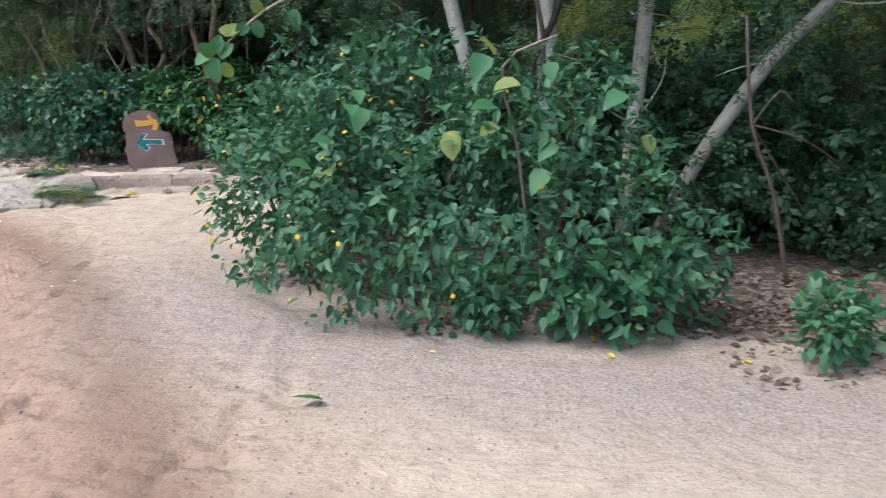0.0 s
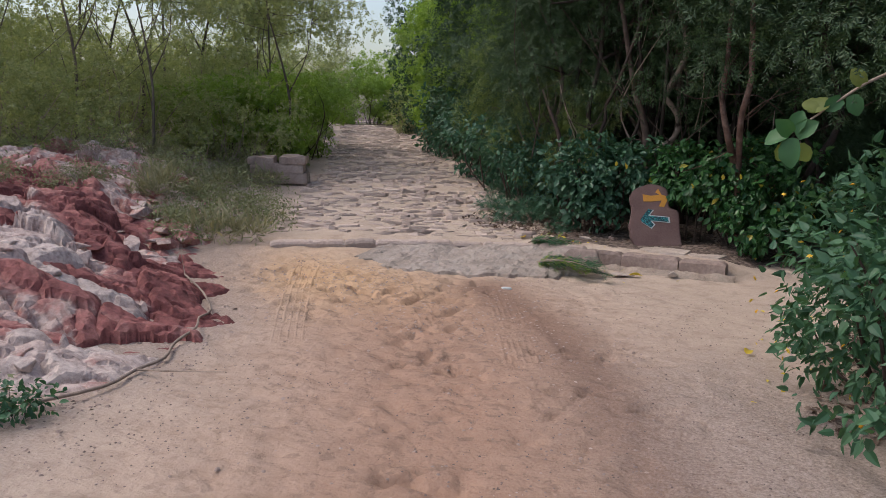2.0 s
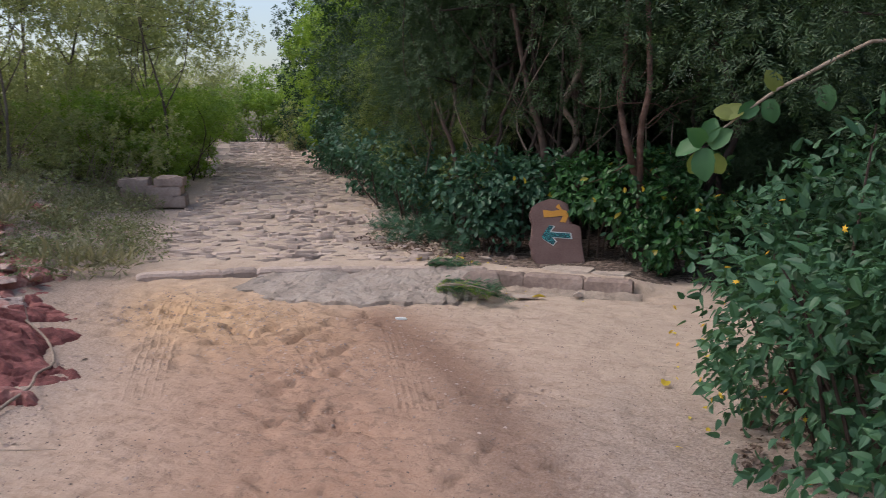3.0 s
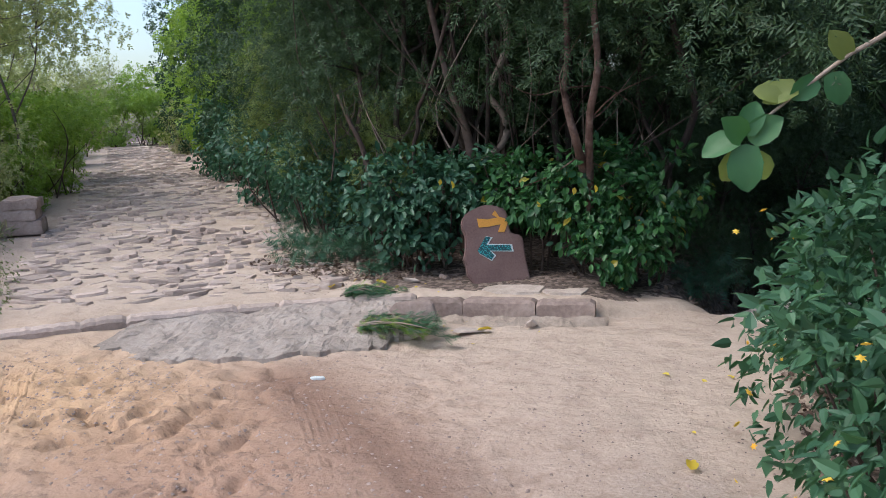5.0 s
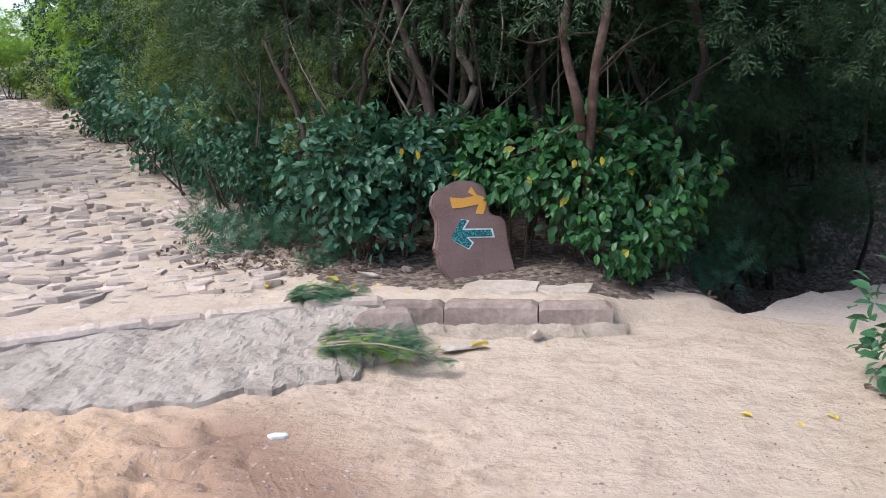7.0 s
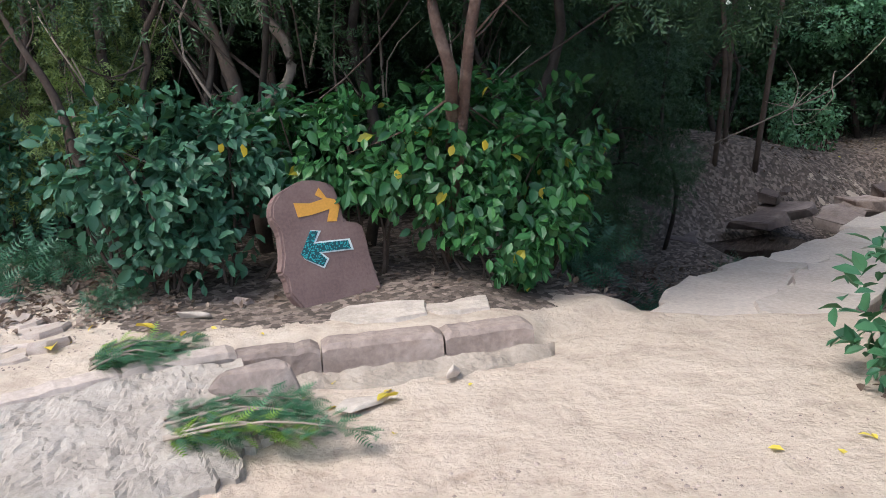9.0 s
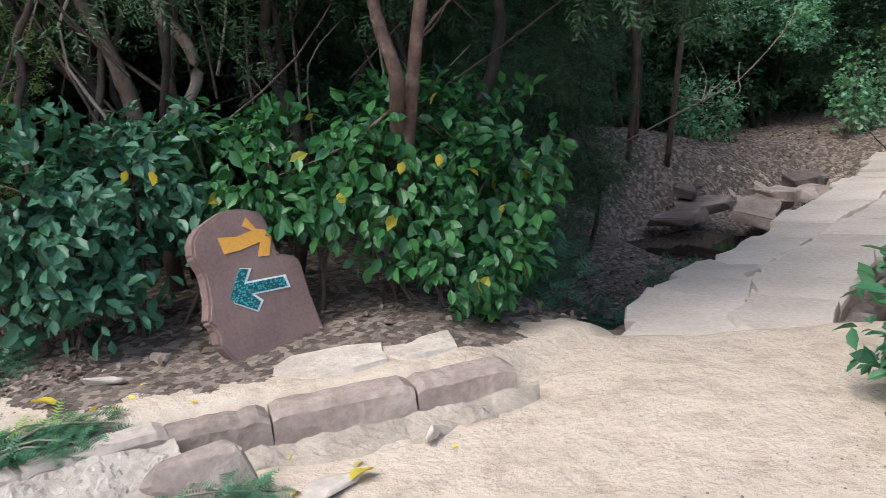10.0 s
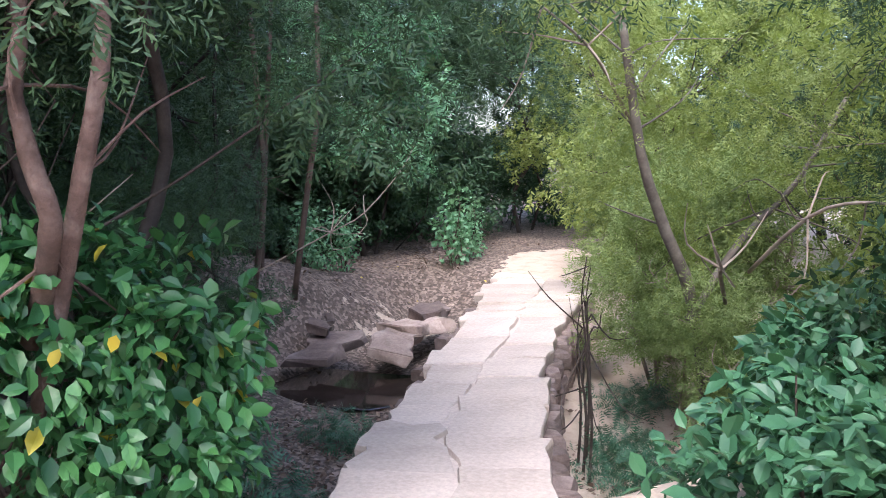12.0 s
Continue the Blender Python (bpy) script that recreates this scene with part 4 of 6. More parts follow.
# leafy shrubs behind the marker stone
shrub("shrub", (-4.45, 10.0, 0.15), blob_lobes([
    (0.0, -0.1, 0.62, 0.42, 0.36, 0.4), (-0.3, 0.0, 0.72, 0.36, 0.35, 0.36), (0.32, 0.0, 0.6, 0.38, 0.33, 0.42), (-0.1, 0.05, 0.88, 0.4, 0.3, 0.26), (0.12, -0.12, 0.32, 0.36, 0.3, 0.26), (0.5, 0.12, 0.85, 0.3, 0.3, 0.3)]),
    OVAL, 0.085, 3600, LEAF_BLUE, "bluish green shrub with small oval leaves beside the marker stone", singles=200, stems=14, inner=0.4, clump=0.5, freq=4.0)
shrub("shrub", (-2.85, 9.95, 0.12), blob_lobes([
    (0.0, -0.1, 0.7, 0.5, 0.4, 0.42), (-0.45, 0.0, 0.8, 0.4, 0.36, 0.36), (0.45, -0.15, 0.55, 0.36, 0.36, 0.42), (0.1, 0.0, 0.95, 0.5, 0.36, 0.25), (0.2, -0.35, 0.3, 0.3, 0.25, 0.26), (0.45, -0.4, 0.25, 0.22, 0.2, 0.22), (-0.75, 0.15, 0.8, 0.35, 0.3, 0.35), (0.7, 0.05, 0.75, 0.3, 0.3, 0.35)]),
    OVAL, 0.084, 4200, LEAF_OVAL, "bright green shrub with glossy oval leaves and a few yellow ones", singles=240, stems=18, inner=0.4, clump=0.5, freq=4.0, droop=0.55)
# shrub at the mouth of the causeway
shrub("shrub", (-0.55, 7.95, 0.0), blob_lobes([
    (-0.6, 0.1, 0.3, 0.36, 0.36, 0.34), (-0.2, 0.0, 0.45, 0.45, 0.42, 0.42), (0.3, 0.1, 0.5, 0.5, 0.42, 0.42), (0.8, 0.2, 0.5, 0.5, 0.45, 0.42), (-0.3, -0.4, 0.45, 0.5, 0.4, 0.42), (0.1, 0.35, 0.2, 0.4, 0.3, 0.3), (1.3, 0.5, 0.35, 0.45, 0.4, 0.4)]),
    OVAL, 0.092, 4200, LEAF_BROAD, "low green shrub with broad oval leaves beside the causeway", singles=280, stems=16, inner=0.4, clump=0.45, freq=4.0, droop=0.2, up=0.8, face=(-0.8, -0.3, 0.4))


# trees
def tree(name, loc, trunks, lobes, shape, size, count, leaf, bark, label, inner=0.3, clump=0.3, freq=1.2, droop=0.35, up=0.5, limbs=10, limb_r=0.025, group="", category="tree"):
    """Bent, tapered trunks, limbs that reach into the crown, and a crown of many small leaves with gaps."""
    top = thing(name, loc, label, category, group)
    ends = []
    for pts, r0, r1 in trunks:
        put("trunk", mesh_of("trunk", *tube(pts, np.linspace(r0, r1, len(pts)), 8, 0.15), bark, smooth=True), top)
        q = np.array(pts, float)
        for u in np.linspace(0.45, 1.0, 9) * (len(q) - 1):
            k = min(int(u), len(q) - 2)
            ends.append(q[k] + (q[k + 1] - q[k]) * (u - k))
    for i in range(limbs):
        c, r = lobes[i % len(lobes)]
        e = sorted(ends, key=lambda q: np.linalg.norm(q - np.array(c)))[i % 4]
        end = np.array(c) + unit(rng.normal(size=3)) * np.array(r) * 0.7
        midp = (e + end) / 2 + rng.normal(size=3) * 0.12 * np.linalg.norm(end - e)
        put("limb", mesh_of("limb", *tube([e, midp, end], [limb_r, limb_r * 0.6, limb_r * 0.2], 5), bark), top)
    p, a, n = foliage_points(lobes, count, inner, clump, freq, droop, up)
    s = size * rng.uniform(0.6, 1.3, len(p))
    crown = put("crown", mesh_of("crown", *scatter(shape, p, a, n, s), leaf), top)
    crown["kind"] = "stuff"
    return top


def random_lobes(n, spread, z0, z1, r, seed):
    g = np.random.default_rng(seed)
    return [((g.uniform(-spread, spread), g.uniform(-spread, spread), g.uniform(z0, z1)), (r * g.uniform(0.7, 1.3), r * g.uniform(0.7, 1.3), r * g.uniform(0.6, 1.0))) for _ in range(n)]


# dark feathery thorn trees along the track and round the hollow
thick_a = tree("thicket_tree", (-6.3, 14.2, ground_z(-6.3, 14.2)), [([(0, 0, -.1), (0.1, 0, 0.9), (-0.2, 0.2, 2.0), (0, 0.1, 3.4)], 0.09, 0.04), ([(0.3, 0.1, -.1), (0.6, -0.1, 0.8), (0.5, 0.0, 2.2)], 0.05, 0.03)],
    random_lobes(18, 1.4, 0.7, 4.6, 0.85, 11), PLUME, 0.18, 9500, LEAF_FEATHER, BARK_DARK, "dark feathery-leaved thorn tree reaching to the ground", clump=0.3, group="thicket trees")
thick_b = tree("thicket_tree", (-8.3, 16.6, ground_z(-8.3, 16.6)), [([(0, 0, -.1), (-0.1, 0.1, 1.0), (0.3, 0.0, 2.4), (0.2, 0.1, 3.6)], 0.08, 0.035)],
    random_lobes(18, 1.5, 0.6, 4.8, 0.9, 12), SPRIG, 0.17, 7000, LEAF_DEEP, BARK_DARK, "deep green leafy thicket tree reaching to the ground", clump=0.25, group="thicket trees")
# crown held high over bare trunks
thick_c = tree("thicket_tree", (-4.4, 12.4, ground_z(-4.4, 12.4)), [([(0, 0, -.1), (0.15, 0, 0.7), (-0.12, 0.2, 1.4), (0.15, 0.1, 2.2), (0.0, 0.1, 3.2)], 0.042, 0.025), ([(-0.35, -0.3, -.1), (-0.55, -0.3, 0.8), (-0.3, -0.5, 1.5), (-0.4, -0.4, 2.4)], 0.028, 0.016)],
    random_lobes(20, 1.8, 2.4, 4.8, 0.85, 13) + random_lobes(9, 1.4, 1.5, 2.2, 0.4, 15), PLUME, 0.16, 10500, LEAF_FEATHER, BARK_DARK, "thorn tree with bare tangled trunks and a high feathery crown", clump=0.2, group="thicket trees", limbs=16)
under = shrub("undergrowth", (-3.2, 13.4, ground_z(-3.2, 13.4)), random_lobes(9, 1.1, 0.3, 1.5, 0.6, 33), SPRIG, 0.16, 1900, LEAF_DEEP, "shaded dark green undergrowth", "undergrowth", inner=0.2, clump=0.2, group="undergrowth", stems=16, stem_mat=BARK_DARK)


def more(ob, spots):
    for i, (x, y, s) in enumerate(spots):
        c = copy_thing(ob, pose(x, y, ground_z(x, y) - 0.02, 0, 0, (i * 137.5) % 360))
        c.scale = (s, s, s)


more(thick_a, [(-7.0, 16.2, 0.9), (-10.2, 20.6, 1.0), (-0.6, 15.8, 1.0), (1.0, 18.0, 1.1), (3.9, 6.9, 0.95), (6.0, 9.6, 1.0), (-13.2, 23.8, 1.1), (4.8, 4.6, 1.0), (-1.65, 11.4, 0.38), (-0.9, 13.0, 0.5), (-2.3, 11.6, 0.42)])
more(thick_b, [(-12.0, 23.0, 1.0), (-6.2, 18.0, 1.3), (-1.6, 19.4, 1.3), (2.6, 21.2, 1.3), (9.4, 22.6, 1.3), (13.4, 19.0, 1.2), (6.0, 20.0, 1.35), (4.6, 21.6, 1.5), (7.2, 6.2, 1.2), (9.6, 10.6, 1.2), (13.0, 13.0, 1.2), (6.2, 2.2, 1.1), (7.0, 4.0, 1.2), (-15.6, 26.5, 1.2)  , (-4.0, 17.0, 1.3)])
more(thick_c, [(-2.2, 12.0, 0.95), (-0.4, 13.6, 0.95), (-3.4, 14.4, 1.15), (-5.6, 11.9, 0.7), (2.0, 16.2, 1.1), (-3.3, 10.7, 1.0), (-4.7, 10.9, 0.95), (-2.2, 10.5, 1.0), (0.6, 5.8, 0.85), (9.6, 17.8, 1.2), (7.4, 19.4, 1.2), (-4.0, 11.3, 0.8), (-5.3, 11.8, 0.75), (-2.9, 13.2, 1.0), (0.2, 6.7, 0.85)])
more(under, [(-1.9, 13.6, 0.9), (-4.6, 13.2, 0.9), (-0.9, 14.6, 0.8), (0.6, 16.2, 0.9), (-4.4, 15.2, 1.3), (-2.4, 15.6, 1.4), (2.3, 6.4, 0.8), (3.2, 6.0, 0.8), (2.6, 7.0, 1.0), (3.9, 5.6, 0.9), (1.1, 6.6, 0.8), (0.4, 7.2, 0.8), (4.0, 4.4, 0.9), (3.0, 17.8, 1.0), (5.0, 19.2, 1.2), (-5.3, 12.6, 0.6), (8.2, 8.2, 1.0), (5.6, 7.6, 0.8), (7.4, 21.0, 1.4), (11.0, 19.0, 1.2), (-3.1, 12.4, 0.7), (3.4, 4.0, 0.55), (5.8, 18.6, 1.2), (7.2, 18.4, 1.2), (4.2, 18.8, 1.2)])
# tall trees, added: closed crowns above the view block sky light from the thicket
canopy = tree("canopy_tree", (-3.4, 12.0, ground_z(-3.4, 12.0)), [([(0, 0, -.1), (0.12, 0.05, 1.4), (-0.1, 0.1, 2.8), (0.1, 0, 4.2)], 0.075, 0.045)],
    random_lobes(14, 1.5, 3.9, 5.6, 0.95, 51), SPRIG, 0.34, 2600, LEAF_DEEP, BARK_DARK, "added tall dark tree, its closed crown above the view shading the thicket", inner=0.2, clump=0.1, group="canopy trees", limbs=12, limb_r=0.035)
more(canopy, [(-5.6, 13.0, 1.0), (-2.8, 13.9, 0.9), (-4.2, 14.6, 1.1), (-2.6, 15.6, 1.1), (-5.4, 16.8, 1.1), (-4.4, 11.5, 0.9), (4.9, 5.0, 1.05), (3.0, 5.4, 0.85)])
# bright leafy trees at the far end of the thicket
bright = tree("tree", (-12.6, 20.2, ground_z(-12.6, 20.2)), [([(0, 0, -.1), (0.1, 0, 1.5), (0, 0.1, 3.0)], 0.06, 0.03)], random_lobes(12, 0.8, 0.5, 4.3, 0.75, 14), SPRIG, 0.17, 3800, LEAF_BRIGHT, BARK, "bright green leafy tree at the bend of the track", clump=0.15)
more(bright, [(-8.4, 15.0, 0.62), (-9.6, 16.6, 0.75), (-11.0, 18.4, 0.85), (-14.6, 22.8, 0.9), (-7.4, 13.8, 0.5)])
# low leafy bushes where the thicket meets the track
edge_bush = shrub("edge_bush", (-6.2, 11.5, ground_z(-6.2, 11.5)), random_lobes(7, 0.45, 0.3, 0.9, 0.4, 35), OVAL, 0.085, 1700, LEAF_BLUE, "low bluish green bush at the foot of the thicket", "bush", inner=0.3, group="edge bushes", stems=10)
more(edge_bush, [(-5.75, 11.0, 0.8), (-6.7, 12.2, 1.1), (-7.7, 13.7, 1.2), (-9.1, 15.4, 1.3), (-10.5, 17.2, 1.4), (-7.1, 12.9, 0.9), (-8.4, 14.4, 1.0), (-9.7, 16.2, 1.0), (-11.2, 18.2, 1.1), (-12.4, 19.6, 1.0)])
herb = shrub("herb_patch", (-5.55, 10.05, ground_z(-5.55, 10.05)), [((0, 0, 0.1), (0.35, 0.25, 0.14)), ((0.25, 0.2, 0.12), (0.3, 0.25, 0.16))], FROND_LIGHT, 0.12, 420, LEAF_BLUE, "low feathery herbs beside the cobbles", "herbs", inner=0.1, stems=6, group="herb patches", stem_r=0.004)
more(herb, [(-5.2, 10.4, 0.9), (-5.9, 10.7, 0.8), (-6.6, 12.0, 0.9), (-4.75, 9.75, 0.5)])

# feathery yellow-green tree leaning over the causeway
lean_tree = tree("thorn_tree", (1.5, 9.55, -0.55), [([(0.2, 0.05, 0), (-0.25, 0.0, 1.1), (-0.55, 0.05, 1.6), (-0.8, 0.1, 2.1), (-0.9, 0.2, 2.9)], 0.05, 0.025), ([(-0.3, 0, 1.0), (0.2, -0.1, 1.5), (0.6, -0.3, 1.9), (0.9, -0.5, 2.5)], 0.03, 0.015)],
    blob_lobes([(-0.7, 0.3, 2.9, 0.7, 0.7, 0.5), (-0.2, -0.2, 2.5, 0.7, 0.6, 0.5), (0.4, -0.5, 2.2, 0.7, 0.6, 0.5), (0.9, -0.8, 2.0, 0.7, 0.6, 0.55), (0.3, -0.9, 2.7, 0.8, 0.7, 0.5), (-0.5, 0.7, 3.3, 0.9, 0.8, 0.5), (0.8, 0.3, 2.9, 0.9, 0.8, 0.5), (1.2, -0.6, 1.3, 0.6, 0.5, 0.4), (0.1, 0.1, 1.7, 0.5, 0.5, 0.35), (1.6, 0.2, 2.0, 0.8, 0.7, 0.6), (0.0, -1.2, 1.9, 0.5, 0.4, 0.35), (-0.3, 0.5, 2.0, 0.6, 0.5, 0.4), (-0.6, 0.2, 2.4, 0.5, 0.5, 0.4), (0.4, 0.5, 1.3, 0.6, 0.5, 0.4)]),
    PLUME, 0.12, 9500, LEAF_LIME, TWIG_GREY, "leaning thorn tree with feathery yellow-green foliage beside the causeway", inner=0.1, clump=0.85, freq=2.4, droop=0.2, up=1.2, limbs=24, limb_r=0.009)
lime = tree("thorn_tree", (5.6, 12.0, ground_z(5.6, 12.0)), [([(0, 0, -.3), (0.1, 0.1, 1.2), (-0.2, 0.3, 2.4)], 0.05, 0.025)], random_lobes(12, 1.2, 1.2, 4.0, 0.8, 41), SPRIG, 0.13, 3600, LEAF_LIME, BARK, "thorn tree with sunlit yellow-green leaves", clump=0.4, freq=1.6, limbs=16, limb_r=0.016)
more(lime, [(8.4, 13.4, 1.1), (10.6, 16.4, 1.2), (4.2, 9.4, 0.9)])
# feathery shrubs beside the causeway and a spray over the lantana
feather = tree("feathery_shrub", (2.5, 10.3, -0.8), [([(0, 0, 0), (0.1, 0, 0.6), (-0.1, 0.1, 1.3)], 0.025, 0.012), ([(0.1, 0, 0), (0.4, -0.1, 0.7), (0.6, 0.0, 1.2)], 0.02, 0.01)],
    blob_lobes([(0.0, 0.0, 1.3, 0.6, 0.5, 0.45), (0.5, 0.1, 1.1, 0.5, 0.5, 0.4), (-0.4, 0.0, 0.9, 0.45, 0.4, 0.35), (0.2, -0.2, 0.6, 0.5, 0.45, 0.35), (0.3, 0.3, 1.7, 0.6, 0.5, 0.4)]), PLUME, 0.13, 4200, LEAF_SAGE, TWIG, "feathery grey-green shrub with bare twigs beside the causeway", inner=0.1, clump=0.5, freq=2.5, limbs=26, limb_r=0.009, group="feathery shrubs", category="shrub")
more(feather, [(-5.75, 11.35, 0.95), (-6.5, 12.3, 1.1), (-5.1, 11.2, 0.8), (-7.1, 13.3, 1.2), (3.4, 11.0, 1.1), (4.4, 11.6, 1.2), (3.2, 9.8, 1.2), (5.4, 12.6, 1.2), (1.1, 9.1, 0.75), (6.8, 13.4, 1.3)])
tree("thorn_tree", (-0.3, 6.5, 0.0), [([(0.1, 0.1, -.1), (0.0, 0, 1.0), (-0.2, 0, 2.0), (-0.3, -0.1, 2.6)], 0.04, 0.02)],
    blob_lobes([(-0.55, -0.1, 2.15, 0.5, 0.45, 0.3), (-0.2, -0.4, 2.3, 0.55, 0.5, 0.35), (0.2, 0.1, 2.2, 0.6, 0.5, 0.4), (-0.4, 0.3, 2.5, 0.7, 0.6, 0.4), (0.1, -0.3, 2.8, 0.8, 0.7, 0.4), (0.7, -0.2, 2.4, 0.6, 0.6, 0.4)]), PLUME, 0.14, 6000, LEAF_FEATHER, BARK, "feathery thorn tree rising out of the lantana bush", inner=0.1, clump=0.35, freq=2.2, limbs=18, limb_r=0.012)
# light green small-leaved tree and its sapling beyond the hollow
mint = tree("tree", (4.9, 17.2, ground_z(4.9, 17.2)), [([(0, 0, -.1), (-0.2, 0, 1.2), (0.1, 0.1, 2.4)], 0.05, 0.025), ([(0.2, 0, -.1), (0.4, -0.1, 1.0), (0.3, -0.4, 2.0)], 0.03, 0.015)],
    blob_lobes([(0.0, -0.6, 2.2, 1.0, 0.7, 0.5), (-0.7, -0.3, 1.9, 0.7, 0.6, 0.4), (0.6, -0.4, 2.6, 0.9, 0.7, 0.5), (-0.4, -0.2, 3.0, 1.0, 0.8, 0.5), (0.8, 0.0, 3.4, 1.0, 0.8, 0.5), (-1.2, 0.2, 2.6, 0.9, 0.7, 0.5), (0.2, -0.7, 1.5, 0.5, 0.4, 0.3), (-0.3, 0.3, 3.9, 1.3, 1.0, 0.5)]),
    SPRIG, 0.14, 4600, LEAF_MINT, BARK_DARK, "small-leaved light green tree overhanging the clearing", inner=0.3, clump=0.6, up=1.2, freq=1.7, limbs=22, limb_r=0.015)
sapling = shrub("sapling", (5.3, 15.6, ground_z(5.3, 15.6)), blob_lobes([(0, 0, 0.35, 0.25, 0.25, 0.35), (0.3, 0.1, 0.3, 0.2, 0.2, 0.3), (0.05, 0, 0.9, 0.25, 0.22, 0.35), (-0.2, 0, 0.6, 0.2, 0.2, 0.3)]), OVAL, 0.09, 520, LEAF_MINT, "light green sapling at the edge of the clearing", "sapling", inner=0.2, stems=8, group="saplings", stem_r=0.008)
more(sapling, [(5.9, 15.8, 0.75), (3.6, 16.2, 0.8), (2.9, 16.0, 0.7), (3.3, 16.6, 0.9)])

# small grey-green trees and scrub west of the track
scrub_a = tree("scrub_tree", (-11.2, 12.4, ground_z(-11.2, 12.4)), [([(0, 0, -.1), (0.06, 0, 1.1), (-0.2, 0, 2.0), (-0.45, 0, 2.7), (-0.6, 0.1, 3.6)], 0.026, 0.008), ([(0.05, 0, 1.3), (0.3, 0.2, 2.0), (0.5, 0.1, 2.8)], 0.013, 0.005), ([(-0.1, 0.1, -.1), (-0.4, 0.2, 0.9), (-0.9, 0.1, 2.2)], 0.014, 0.005)],
    random_lobes(15, 1.2, 0.6, 4.0, 0.62, 21), SPRIG, 0.1, 2300, LEAF_GREY, TWIG_GREY, "thin-stemmed grey-green scrub tree with open foliage", clump=0.5, freq=1.6, up=1.2, group="scrub trees", limbs=20, limb_r=0.008)
scrub_b = shrub("scrub_bush", (-12.0, 13.3, ground_z(-12.0, 13.3)), random_lobes(9, 0.75, 0.3, 1.4, 0.5, 23), SPRIG, 0.1, 3400, LEAF_BRIGHT, "leafy yellow-green scrub bush beside the track", "bush", inner=0.25, clump=0.4, up=1.2, group="scrub bushes", stems=16)
scrub_c = shrub("scrub_bush", (-12.6, 9.6, ground_z(-12.6, 9.6)), random_lobes(9, 1.1, 0.3, 1.6, 0.6, 25), SPRIG, 0.1, 2200, LEAF_GREY, "grey-green twiggy scrub bush", "bush", inner=0.2, clump=0.55, up=1.2, group="scrub bushes", stems=26, stem_mat=TWIG)
more(scrub_a, [(-13.0, 9.4, 1.1), (-14.6, 12.6, 1.2), (-16.5, 8.2, 1.3), (-12.2, 6.8, 1.0), (-18.0, 14.0, 1.3), (-15.4, 15.8, 1.0), (-20.0, 10.0, 1.4), (-18.4, 19.6, 1.0), (-22.0, 22.6, 1.2), (-15.6, 4.8, 1.2), (-26.5, 32.5, 0.9), (-22.0, 36.5, 0.9), (-28.0, 35.0, 1.0), (-11.2, 9.4, 0.9), (-13.8, 14.8, 1.1), (-14.0, 8.0, 1.2), (-13.4, 11.0, 1.1), (-15.4, 14.4, 1.3), (-17.2, 12.6, 1.4)])
more(scrub_b, [(-13.7, 15.0, 1.1), (-15.6, 17.4, 1.1), (-17.8, 20.2, 1.2), (-21.4, 24.8, 1.3), (-25.6, 33.6, 1.6), (-21.0, 35.0, 1.6), (-24.0, 36.5, 1.8), (-18.4, 30.6, 1.3), (-28.5, 35.0, 1.7), (-11.9, 11.4, 0.9), (-11.05, 12.0, 0.62)])
more(scrub_b, [(-19.6, 31.8, 1.9), (-18.2, 29.4, 1.5), (-16.9, 27.4, 1.2), (-22.6, 35.6, 2.2), (-25.4, 37.6, 2.4)])
more(scrub_c, [(-11.0, 10.4, 0.75), (-11.4, 7.6, 0.9), (-13.6, 11.8, 1.2), (-15.0, 9.8, 1.3), (-14.4, 6.6, 1.2), (-16.6, 11.4, 1.4), (-18.4, 8.6, 1.6), (-16.4, 15.0, 1.4), (-19.5, 17.5, 1.6), (-19.0, 12.4, 1.7), (-21.5, 14.6, 1.9), (-22.0, 20.0, 1.8), (-24.0, 24.0, 1.9), (-13.8, 4.0, 1.2), (-17.5, 5.5, 1.6), (-23.0, 10.0, 2.0), (-12.4, 12.8, 0.9), (-26.0, 28.0, 2.0), (-30.0, 32.0, 2.2), (-17.6, 27.0, 1.1)])
tuft = shrub("grass_tuft", (-7.3, 6.9, ground_z(-7.3, 6.9)), [((0, 0, 0.1), (0.3, 0.25, 0.16)), ((0.2, 0.2, 0.1), (0.3, 0.2, 0.14))], (np.array([(-.02, 0, 0), (.02, 0, 0), (.012, .6, .05), (0, 1, -.1)]), [(0, 1, 2), (0, 2, 3)]), 0.2, 260, GRASS_DRY, "tuft of grey-green grass beside the rocks", "grass", inner=0.0, stems=4, group="grass tufts", droop=-0.8, stem_r=0.003)
weeds = shrub("weed_patch", (-7.6, 7.4, ground_z(-7.6, 7.4)), [((0, 0, 0.14), (0.4, 0.35, 0.2)), ((0.3, 0.25, 0.12), (0.35, 0.3, 0.18)), ((-0.3, 0.1, 0.16), (0.3, 0.3, 0.24))], DIAMOND, 0.042, 900, LEAF_DUSTY, "patch of small grey-green weeds", "weeds", inner=0.0, stems=14, group="weed patches", stem_r=0.003, stem_mat=TWIG)
g_ = np.random.default_rng(44)
tuft_spots, weed_spots = [], []
for _ in range(34):
    t = g_.uniform(0, 1)
    x, y = -7.2 - 3.0 * t - g_.exponential(0.8), 6.4 + 4.2 * t + g_.normal() * 0.3
    if line_distance(PATH_L, np.array([x]), np.array([y]))[0][0] > 0.35:
        (tuft_spots if g_.random() < 0.4 else weed_spots).append((x, y, g_.uniform(0.5, 1.05)))
for _ in range(46):
    weed_spots.append((g_.uniform(-12.5, -7.6), g_.uniform(3.6, 9.0), g_.uniform(0.5, 1.15)))
